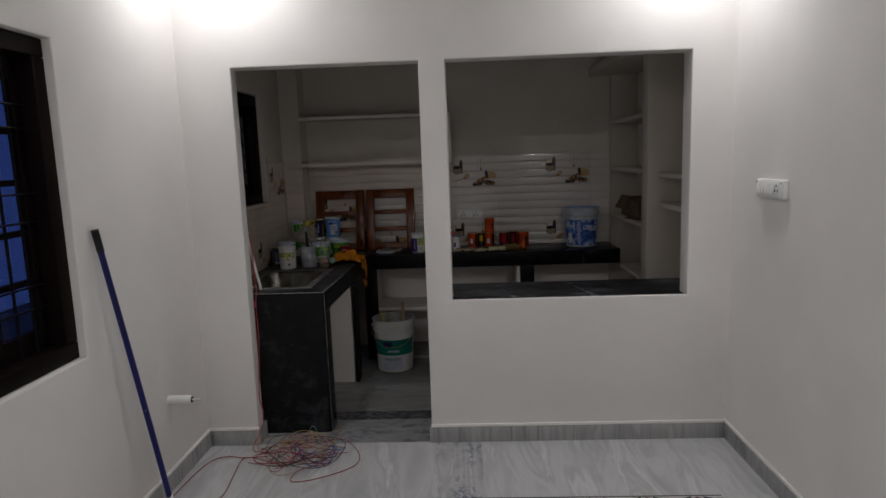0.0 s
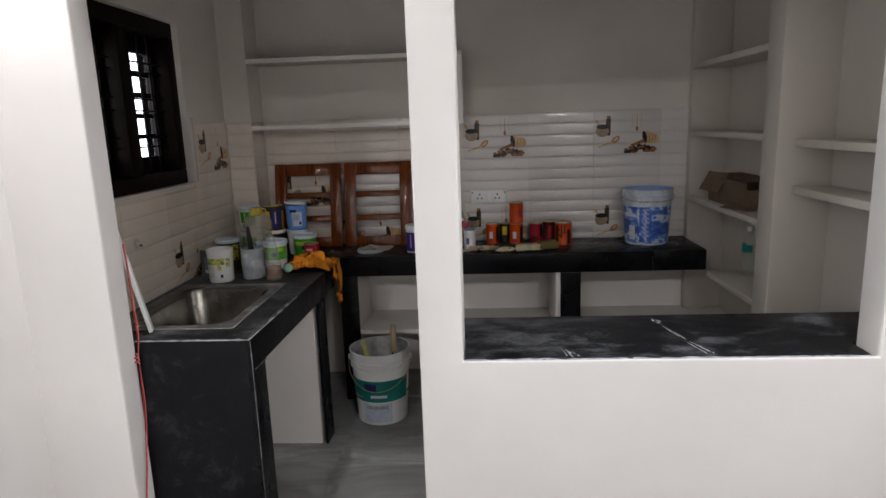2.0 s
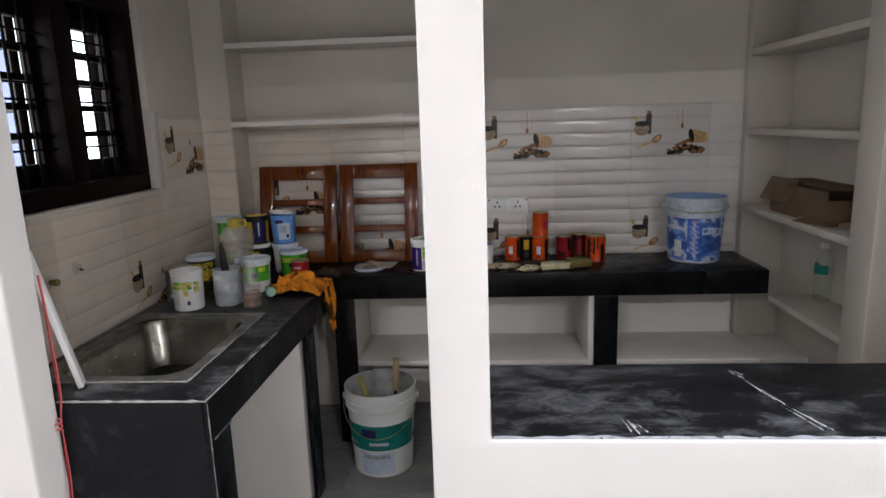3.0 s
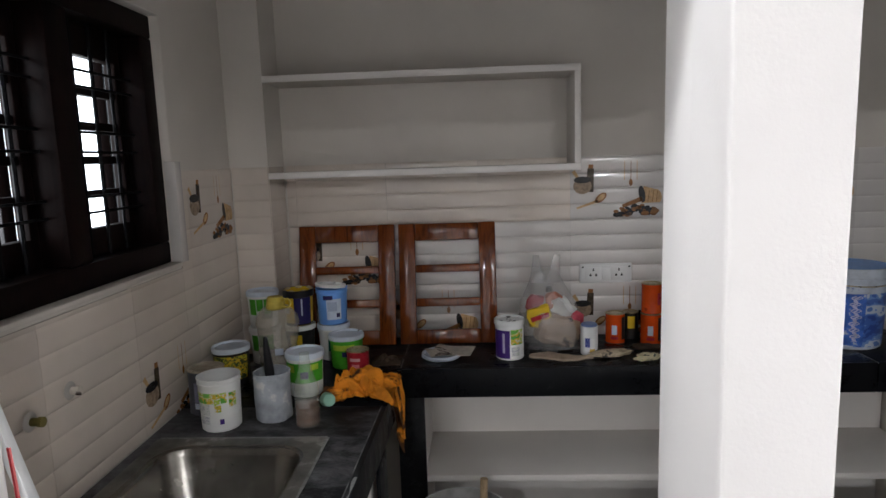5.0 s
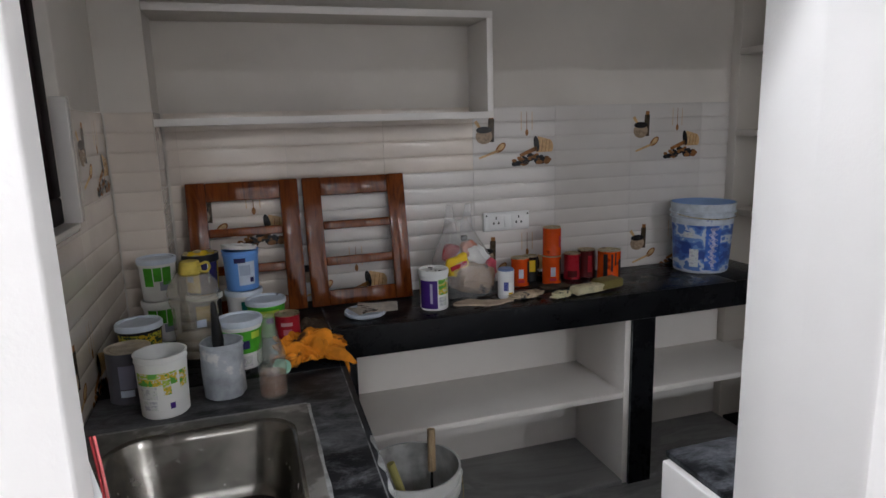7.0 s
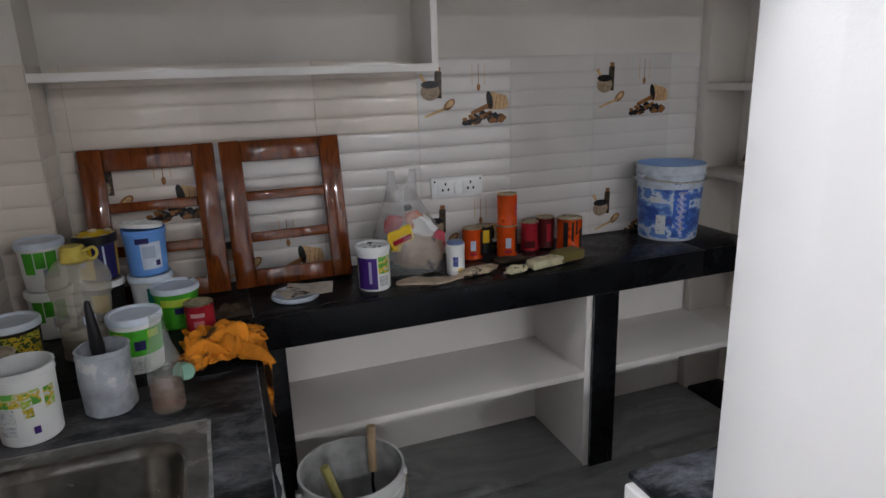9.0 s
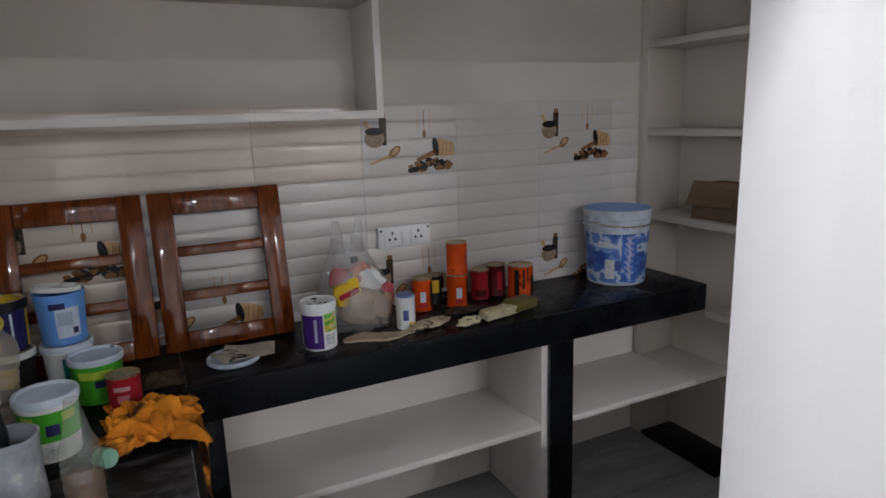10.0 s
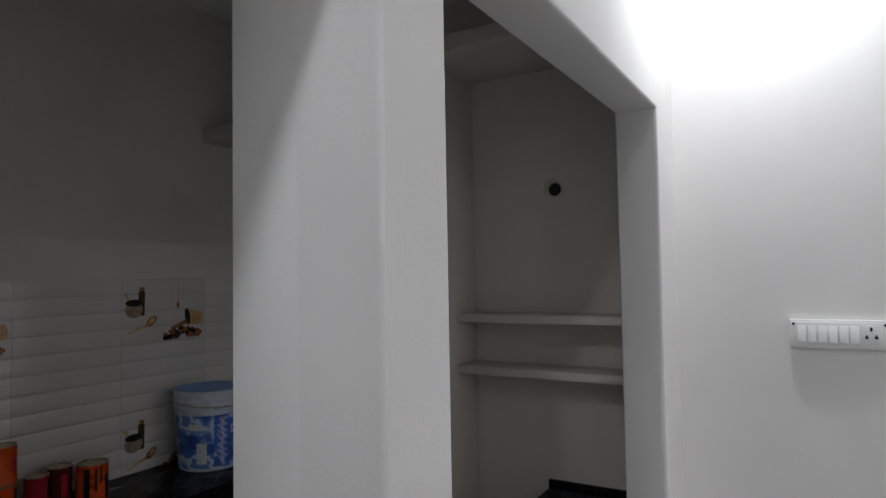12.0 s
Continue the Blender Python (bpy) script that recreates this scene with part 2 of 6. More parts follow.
TUB_WHITE = plain("white_tub_plastic", (0.78, 0.785, 0.77), 0.4, var=0.06, stain=(0.46, 0.46, 0.44), stain_at=0.68)
TUB_GREY = plain("cement_caked_plastic", (0.33, 0.35, 0.38), 0.85, var=0.25, scale=16, fine=60, bump=0.8, stain=(0.62, 0.62, 0.60), stain_at=0.6)
LID = plain("pale_blue_white_lid", (0.62, 0.68, 0.77), 0.4, var=0.10, scale=16, stain=(0.13, 0.14, 0.16), stain_at=0.67)
BLUE = plain("sky_blue_plastic", (0.15, 0.34, 0.76), 0.38, var=0.08)
BLUE_PRINT = plain("blue_print", (0.05, 0.13, 0.46), 0.4, var=0.35, scale=30, stain=(0.55, 0.60, 0.66), stain_at=0.60)
PALE_PRINT = plain("pale_print", (0.56, 0.62, 0.72), 0.45, var=0.12, scale=30)
NAVY = plain("navy_print", (0.022, 0.018, 0.10), 0.35)
VIOLET = plain("violet_print", (0.050, 0.016, 0.17), 0.35)
YELLOW = plain("yellow_print", (0.70, 0.47, 0.02), 0.4, var=0.12)
GREEN = plain("green_print", (0.07, 0.37, 0.02), 0.5, var=0.2, scale=25)
LIME = plain("lime_print", (0.42, 0.56, 0.05), 0.4, var=0.2, scale=25)
TEAL = plain("teal_print", (0.010, 0.19, 0.16), 0.4, var=0.15, stain=(0.35, 0.42, 0.40), stain_at=0.7)
BLACK = plain("black_plastic", (0.012, 0.012, 0.013), 0.4)
RED = plain("red_print", (0.36, 0.016, 0.028), 0.3)
DARK_RED = plain("dark_red_print", (0.085, 0.008, 0.009), 0.35)
ORANGE = plain("orange_print", (0.60, 0.070, 0.008), 0.2, var=0.15, scale=14, stain=(0.30, 0.03, 0.006), stain_at=0.64)
TIN = plain("tin_metal", (0.50, 0.42, 0.27), 0.30, 0.8, stain=(0.16, 0.12, 0.08), stain_at=0.62)
CLOTH = plain("stained_orange_cloth", (0.62, 0.215, 0.012), 0.95, var=0.30, scale=9, fine=300, bump=0.6, stain=(0.08, 0.032, 0.010), stain_at=0.525)
RAG = plain("brown_rag", (0.06, 0.04, 0.025), 0.95, var=0.4, scale=20, fine=200, bump=0.7)
CARD = plain("brown_cardboard", (0.15, 0.10, 0.065), 0.85, var=0.15, scale=9, fine=120)
PAPER = plain("dirty_paper", (0.55, 0.50, 0.43), 0.8, var=0.2, scale=20, stain=(0.06, 0.04, 0.03), stain_at=0.6)
WOOD_PALE = timber("pale_wood", (0.42, 0.29, 0.16), (0.55, 0.40, 0.24), 0.6, 0.0)
BRISTLE = plain("paint_stiff_bristle", (0.60, 0.55, 0.36), 0.9, var=0.2, scale=40, fine=300, bump=0.8, stain=(0.08, 0.10, 0.09), stain_at=0.62)
OLIVE = plain("olive_handle", (0.16, 0.13, 0.035), 0.5)
BLUE_POLE = plain("blue_painted_tube", (0.010, 0.012, 0.10), 0.35, scale=26, stain=(0.45, 0.47, 0.50), stain_at=0.70)
SOCKET_HOLE = plain("dark_socket_hole", (0.02, 0.02, 0.02), 0.6)
PET = clear("clear_plastic_bottle", (0.74, 0.69, 0.60), 0.30, (0.93, 0.91, 0.85), 0.12, 1.0, 30)
PET_THIN = clear("thin_clear_plastic", (0.72, 0.76, 0.70), 0.11, (0.95, 0.97, 0.93), 0.08, 0.6, 30)
FILM = clear("thin_plastic_film", (0.84, 0.83, 0.82), 0.20, (0.97, 0.97, 0.97), 0.10, 1.0, 24)
LIQUID = clear("pinkish_liquid", (0.55, 0.28, 0.20), 0.14, (0.95, 0.72, 0.62), 0.05, 0.0)
BROWN_OIL = plain("murky_residue", (0.23, 0.19, 0.14), 0.3, var=0.3, scale=30)
CUP_TAN = plain("print_tan", (0.55, 0.36, 0.18), 0.25, var=0.2, scale=60)
CUP_BROWN = plain("print_brown", (0.27, 0.12, 0.04), 0.25, var=0.2, scale=60)
PRINT_DARK = plain("print_dark", (0.022, 0.02, 0.02), 0.25, var=0.3, scale=80)
PRINT_BOTTLE = plain("print_bottle", (0.055, 0.04, 0.025), 0.25, var=0.5, scale=80)
LENS = glow("lamp_lens", (1.0, 0.97, 0.93), 9.0)
LEAF_PRINT = mosaic("leaf_print", [(0.0, (0.10, 0.36, 0.04)), (0.40, (0.62, 0.46, 0.03)), (0.48, (0.66, 0.67, 0.64)), (0.53, (0.40, 0.54, 0.05)), (0.60, (0.13, 0.42, 0.06))])
TEXT_PRINT = mosaic("small_print", [(0.0, (0.45, 0.46, 0.50)), (0.42, (0.66, 0.67, 0.67)), (0.58, (0.50, 0.56, 0.48)), (0.63, (0.68, 0.69, 0.68))], 70)
DARK_LEAF = mosaic("dark_leaf_print", [(0.0, (0.03, 0.05, 0.02)), (0.42, (0.60, 0.42, 0.02)), (0.52, (0.04, 0.08, 0.02)), (0.58, (0.52, 0.48, 0.04))], 38)
BUCKET_PRINT = mosaic("bucket_print", [(0.0, (0.03, 0.07, 0.30)), (0.40, (0.06, 0.14, 0.46)), (0.47, (0.17, 0.30, 0.60)), (0.53, (0.55, 0.60, 0.68)), (0.62, (0.10, 0.20, 0.50))], 13)
LILAC = plain("lilac_script_print", (0.52, 0.50, 0.66), 0.4, var=0.2, scale=40)
WIRE = {k: plain("wire_" + k, c, 0.45, bump=0) for k, c in {
    "red": (0.26, 0.018, 0.022), "pink": (0.52, 0.12, 0.12), "yellow": (0.42, 0.32, 0.16), "blue": (0.03, 0.05, 0.22), "black": (0.02, 0.02, 0.02), "green": (0.13, 0.20, 0.15)}.items()}


# ---- mesh helpers ----
def mesh_ob(name, bm, material, smooth=True, angle=35):
    bm.normal_update()
    if smooth:
        for f in bm.faces:
            f.smooth = True
        for e in bm.edges:
            e.smooth = len(e.link_faces) == 2 and e.calc_face_angle(0) < radians(angle)
    me = bpy.data.meshes.new(name)
    bm.to_mesh(me)
    bm.free()
    for m in material if isinstance(material, (list, tuple)) else (material,):
        me.materials.append(m)
    return new(name, me)


def part(name, bm, material, parent, label="", smooth=True):
    ob = mesh_ob(name, bm, material, smooth)
    ob.parent = parent
    if label:
        tagged(ob, label)
    return ob


def thing(name, x, y, z, turn, label, category, group=""):
    e = new(name)
    e.empty_display_size = 0.05
    e.matrix_world = pose(x, y, z, 0, 0, turn)
    return tagged(e, label, category, group)


def structure(name, bm, material, label, category=""):
    return tagged(mesh_ob(name, bm, material), label, category or name.split("_")[0], "", "structure")


def box(bm, x0, x1, y0, y1, z0, z1, bevel=0.0, mat=0, seg=2):
    r = bmesh.ops.create_cube(bm, size=1.0, matrix=Matrix.LocRotScale(((x0 + x1) / 2, (y0 + y1) / 2, (z0 + z1) / 2), None, (x1 - x0, y1 - y0, z1 - z0)))
    vs = r["verts"]
    fs = list({f for v in vs for f in v.link_faces})
    for f in fs:
        f.material_index = mat
    if bevel:
        bmesh.ops.bevel(bm, geom=list({e for v in vs for e in v.link_edges}), offset=bevel, segments=seg, affect="EDGES", profile=0.5, material=mat)
    return vs


def boxes(*bs, bevel=0.0):
    bm = bmesh.new()
    for b in bs:
        box(bm, *b, bevel=bevel)
    return bm


def lathe(profile, seg=28, wobble=0.0, seed=0, bm=None, a0=0.0, a1=360.0, mat=0, at=(0, 0), caps=(True, True)):
    """Turns (radius, height) pairs round the z axis; a part turn gives a label."""
    bm = bm or bmesh.new()
    full = a1 - a0 >= 359.9
    n = seg if full else seg + 1
    rows = []
    for r, z in profile:
        row = []
        for i in range(n):
            a = radians(a0 + (a1 - a0) * i / seg)
            k = 1 + wobble * noise.noise(Vector((math.cos(a) * 1.7 + seed, math.sin(a) * 1.7, z * 9)))
            row.append(bm.verts.new((at[0] + r * k * math.cos(a), at[1] + r * k * math.sin(a), z)))
        rows.append(row)
    for p, q in zip(rows, rows[1:]):
        for i in range(seg):
            j = (i + 1) % n
            f = bm.faces.new((p[i], p[j], q[j], q[i]))
            f.material_index = mat
    if full:
        for row, up in ((rows[0], False), (rows[-1], True)):
            if caps[1 if up else 0] and profile[0 if not up else -1][0] > 1e-6:
                f = bm.faces.new(row if up else row[::-1])
                f.material_index = mat
    return bm


def sweep(points, radius, seg=7, bm=None, closed_ends=True):
    """A tube along a smooth line through the points."""
    bm = bm or bmesh.new()
    pts = [Vector(p) for p in points]
    dense = []
    for i in range(len(pts) - 1):
        a, b, c, d = pts[max(i - 1, 0)], pts[i], pts[i + 1], pts[min(i + 2, len(pts) - 1)]
        for k in range(5):
            t = k / 5
            dense.append(0.5 * ((2 * b) + (c - a) * t + (2 * a - 5 * b + 4 * c - d) * t * t + (3 * b - a - 3 * c + d) * t ** 3))
    dense.append(pts[-1])
    rings, side = [], Vector((0, 0, 1))
    for i, p in enumerate(dense):
        d = (dense[min(i + 1, len(dense) - 1)] - dense[max(i - 1, 0)]).normalized()
        u = d.cross(side)
        u = u.normalized() if u.length > 1e-4 else d.cross(Vector((1, 0, 0))).normalized()
        w = u.cross(d).normalized()
        rings.append([bm.verts.new(p + radius * (math.cos(2 * math.pi * k / seg) * u + math.sin(2 * math.pi * k / seg) * w)) for k in range(seg)])
        side = w
    for p, q in zip(rings, rings[1:]):
        for k in range(seg):
            bm.faces.new((p[k], p[(k + 1) % seg], q[(k + 1) % seg], q[k]))
    if closed_ends:
        bm.faces.new(rings[0][::-1]), bm.faces.new(rings[-1])
    return bm


def sheet(nx, ny, fn, thick=0.0, bm=None):
    """A sheet of nx by ny faces through fn(u, v), with thickness."""
    bm = bm or bmesh.new()
    g = [[bm.verts.new(fn(i / nx, j / ny)) for j in range(ny + 1)] for i in range(nx + 1)]
    for i in range(nx):
        for j in range(ny):
            bm.faces.new((g[i][j], g[i + 1][j], g[i + 1][j + 1], g[i][j + 1]))
    if thick:
        bm.normal_update()
        h = [[bm.verts.new(v.co - thick * v.normal) for v in row] for row in g]
        for i in range(nx):
            for j in range(ny):
                bm.faces.new((h[i][j + 1], h[i + 1][j + 1], h[i + 1][j], h[i][j]))
        rim = [(i, 0) for i in range(nx)] + [(nx, j) for j in range(ny)] + [(i, ny) for i in range(nx, 0, -1)] + [(0, j) for j in range(ny, 0, -1)]
        for (i, j), (k, l) in zip(rim, rim[1:] + rim[:1]):
            bm.faces.new((g[k][l], g[i][j], h[i][j], h[k][l]))
    return bm


def solid(*bs, bevel=0.0):
    """One closed skin round a set of touching or crossing boxes, with its outer edges softened."""
    bm = bmesh.new()
    cuts = [sorted({round(b[i], 5) for b in bs} | {round(b[i + 1], 5) for b in bs}) for i in (0, 2, 4)]
    mids = [[(p + q) / 2 for p, q in zip(c, c[1:])] for c in cuts]

    def full(i, j, k):
        if not (0 <= i < len(mids[0]) and 0 <= j < len(mids[1]) and 0 <= k < len(mids[2])):
            return False
        x, y, z = mids[0][i], mids[1][j], mids[2][k]
        return any(b[0] < x < b[1] and b[2] < y < b[3] and b[4] < z < b[5] for b in bs)

    made = {}

    def vert(i, j, k):
        if (i, j, k) not in made:
            made[i, j, k] = bm.verts.new((cuts[0][i], cuts[1][j], cuts[2][k]))
        return made[i, j, k]

    for i in range(len(mids[0])):
        for j in range(len(mids[1])):
            for k in range(len(mids[2])):
                if not full(i, j, k):
                    continue
                for d, quad in (((-1, 0, 0), ((0, 0, 0), (0, 0, 1), (0, 1, 1), (0, 1, 0))), ((1, 0, 0), ((1, 0, 0), (1, 1, 0), (1, 1, 1), (1, 0, 1))),
                                ((0, -1, 0), ((0, 0, 0), (1, 0, 0), (1, 0, 1), (0, 0, 1))), ((0, 1, 0), ((0, 1, 0), (0, 1, 1), (1, 1, 1), (1, 1, 0))),
                                ((0, 0, -1), ((0, 0, 0), (0, 1, 0), (1, 1, 0), (1, 0, 0))), ((0, 0, 1), ((0, 0, 1), (1, 0, 1), (1, 1, 1), (0, 1, 1)))):
                    if not full(i + d[0], j + d[1], k + d[2]):
                        bm.faces.new([vert(i + a, j + b, k + c) for a, b, c in quad])
    bm.normal_update()
    if bevel:
        sharp = [e for e in bm.edges if len(e.link_faces) == 2 and e.calc_face_angle(0) > 1.0]
        bmesh.ops.bevel(bm, geom=sharp, offset=bevel, segments=2, affect="EDGES", profile=0.5)
    return bm


# ---- measures of the place (metres) ----
XL, XR = -1.115, 1.80            # hall side walls
YF = 3.57                        # hall face of the partition
YH = -2.6                        # wall behind the walk
KL = -1.074                      # tiled face of the kitchen's window wall
YB = 5.48                        # tiled face of the kitchen's end wall
KR = 1.57                        # front of the shelf recesses
TOP = 0.85                       # worktop height
OPEN_TOP = 2.10

# ---- structure ----
floor = structure("floor", boxes((XL - 0.3, XR + 0.3, YH - 0.3, YB + 0.3, -0.12, -0.012)), JOINT, "grey marble slab floor with cement joints", "floor")
structure("ground", boxes((-40, 40, -40, 45, -0.9, -0.6)), plain("outdoor_ground", (0.22, 0.20, 0.17), 0.95, var=0.3), "bare dusty ground outside the house", "ground")

partition = solid(
    (XL - 0.06, -0.848, YF, 3.71, 0, OPEN_TOP), (0.165, 0.303, YF, 3.823, 0, OPEN_TOP), (1.575, XR + 0.06, YF, 3.70, 0, OPEN_TOP),
    (XL - 0.06, XR + 0.06, YF, 3.70, OPEN_TOP, CEIL + 0.03),
    (0.303, 1.575, YF, 4.03, 0, 0.80), (0.303, 1.575, YF, YF + 0.014, 0.80, 0.819), (0.165, 0.303, 3.823, 4.03, 0, 0.80), (1.575, XR + 0.06, 3.70, 4.03, 0, 0.80), bevel=0.006)
for v in partition.verts:                    # the doorway's window-side jamb stands a little out of square
    if abs(v.co.x + 0.848) < 0.012 and v.co.y < 3.6 and v.co.z < OPEN_TOP + 0.01:
        v.co.x += 0.020
wall_north = structure("wall_north", partition, HALL, "cream painted partition wall with a doorway and a serving hatch", "wall")
structure("wall_hall_west", solid(
    (XL - 0.17, XL, YH, 1.30, 0, CEIL), (XL - 0.17, XL, 2.55, YF + 0.14, 0, CEIL),
    (XL - 0.17, XL, 1.30, 2.55, 0, 0.86), (XL - 0.17, XL, 1.30, 2.55, 2.08, CEIL), bevel=0.006), HALL, "cream painted side wall with a window opening", "wall")
structure("wall_hall_east", solid((XR, XR + 0.23, YH, YB + 0.2, 0, CEIL)), HALL, "cream painted side wall", "wall")
structure("wall_hall_south", solid((XL - 0.23, XR + 0.23, YH - 0.23, YH, 0, CEIL)), HALL, "cream painted wall behind the walk", "wall")
structure("ceiling", boxes((XL - 0.23, XR + 0.23, YH - 0.23, YB + 0.2, CEIL, CEIL + 0.15)), CEILING, "white painted flat ceiling", "ceiling")

WY0, WY1, WZ0, WZ1 = 3.93, 4.81, 1.31, 2.08
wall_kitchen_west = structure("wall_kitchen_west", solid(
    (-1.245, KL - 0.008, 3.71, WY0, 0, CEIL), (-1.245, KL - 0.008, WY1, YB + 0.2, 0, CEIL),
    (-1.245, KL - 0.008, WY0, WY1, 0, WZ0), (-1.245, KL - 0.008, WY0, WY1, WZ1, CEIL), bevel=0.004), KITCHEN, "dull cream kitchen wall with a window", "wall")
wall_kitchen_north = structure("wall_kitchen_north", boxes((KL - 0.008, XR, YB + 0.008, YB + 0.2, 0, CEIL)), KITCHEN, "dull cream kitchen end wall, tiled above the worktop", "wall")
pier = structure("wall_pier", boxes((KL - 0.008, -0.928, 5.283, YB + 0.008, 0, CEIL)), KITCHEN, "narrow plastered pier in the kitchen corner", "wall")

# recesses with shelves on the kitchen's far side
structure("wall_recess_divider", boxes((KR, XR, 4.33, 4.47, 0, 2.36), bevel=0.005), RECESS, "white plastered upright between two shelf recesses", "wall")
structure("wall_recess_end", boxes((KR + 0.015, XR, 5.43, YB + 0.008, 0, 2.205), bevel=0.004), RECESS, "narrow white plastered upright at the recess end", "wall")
# added thin lining: its darker paint carries the shade on the back wall
structure("wall_recess_back", boxes((XR - 0.006, XR - 0.001, 3.70, YB, 0.0, CEIL)), RECESS, "thin cream lining at the recess back, darkened for the shade inside", "wall")
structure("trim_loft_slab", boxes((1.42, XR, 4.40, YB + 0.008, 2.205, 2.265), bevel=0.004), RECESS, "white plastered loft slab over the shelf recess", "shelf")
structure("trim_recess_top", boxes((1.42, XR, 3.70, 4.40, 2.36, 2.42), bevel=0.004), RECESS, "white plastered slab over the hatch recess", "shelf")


def slab_shelf(x0, x1, y0, y1, top, label, thick=0.03, group="recess shelves"):
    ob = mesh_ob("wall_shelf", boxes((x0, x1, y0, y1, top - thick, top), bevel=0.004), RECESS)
    return tagged(ob, label, "shelf", group)


for top in (1.843, 1.473, 1.102, 0.735):
    slab_shelf(1.578, XR, 4.47, 5.43 if top > 0.8 else 5.06, top, "white painted stone shelf built into the wall recess")
for top in (1.452, 1.262):
    slab_shelf(1.64, XR, 3.70, 4.33, top, "white painted stone shelf in the recess beside the hatch", group="hatch recess shelves")

# ---- skirting ----
skirts = structure("baseboard", boxes((XL, XL + 0.002, YH, YH + 0.01, 0, 0.09)), SKIRT, "grey marble skirting tiles", "baseboard")


def skirt_run(x0, y0, x1, y1, nx, ny, pieces):
    """Skirting pieces along a wall foot; (nx, ny) points into the room."""
    for i in range(pieces):
        a, b = i / pieces, (i + 1) / pieces
        xa, xb, ya, yb = x0 + (x1 - x0) * a, x0 + (x1 - x0) * b, y0 + (y1 - y0) * a, y0 + (y1 - y0) * b
        g = 0.0003
        if nx:
            bm = boxes((min(xa, xa + nx * 0.012), max(xa, xa + nx * 0.012), min(ya, yb) + g, max(ya, yb) - g, 0, 0.09), bevel=0.0008)
        else:
            bm = boxes((min(xa, xb) + g, max(xa, xb) - g, min(ya, ya + ny * 0.012), max(ya, ya + ny * 0.012), 0, 0.09), bevel=0.0008)
        part("skirting_tile", bm, SKIRT, skirts)


skirt_run(0.153, YF, XR - 0.013, YF, 0, -1, 4)
skirt_run(XL + 0.013, YF, -0.816, YF, 0, -1, 1)
skirt_run(-0.836, YF, -0.836, 3.705, 1, 0, 1)
skirt_run(0.165, YF, 0.165, 3.823, -1, 0, 1)
skirt_run(XL, 0.0, XL, YF, 1, 0, 6)
skirt_run(XR, 0.0, XR, YF, -1, 0, 6)
bm = bmesh.new()
for b in ((0.163, XR, YF - 0.013, YF, 0.09, 0.106), (XL, -0.823, YF - 0.013, YF, 0.09, 0.106), (XL, XL + 0.013, 0, YF - 0.013, 0.09, 0.106), (XR - 0.013, XR, 0, YF - 0.013, 0.09, 0.106)):
    box(bm, *b, bevel=0.003)
part("plaster_lip", bm, HALL, skirts, "cream plaster lip over the skirting")

# ---- outside ----
backdrop_mat, bn, bl, bb = nodes_of("bright_haze")
bt = noise_node(bn, bl, coords(bn, bl, (1, 0.5, 1.0), False), 1.3, 5)
br = ramp(bn, [(0.30, (0.30, 0.36, 0.22)), (0.38, (0.80, 0.86, 0.92)), (0.7, (0.86, 0.93, 1.0))])
bl.new(bt.outputs[0], br.inputs[0])
bl.new(br.outputs[0], bb.inputs["Emission Color"])
bb.inputs["Emission Strength"].default_value = 4.0
structure("backdrop", boxes((-7.2, -7.1, -12, 46, -0.6, 9.0)), backdrop_mat, "bright hazy daylight outside the windows", "backdrop")

# ---- windows ----
BLUE_PANE = clear("blue_tinted_glass", (0.03, 0.04, 0.10), 0.10, (0.11, 0.15, 0.30), 0.05, 0.0)
SMOKED = clear("dark_blue_glass", (0.02, 0.03, 0.10), 0.12, (0.12, 0.17, 0.42), 0.05, 0.0)


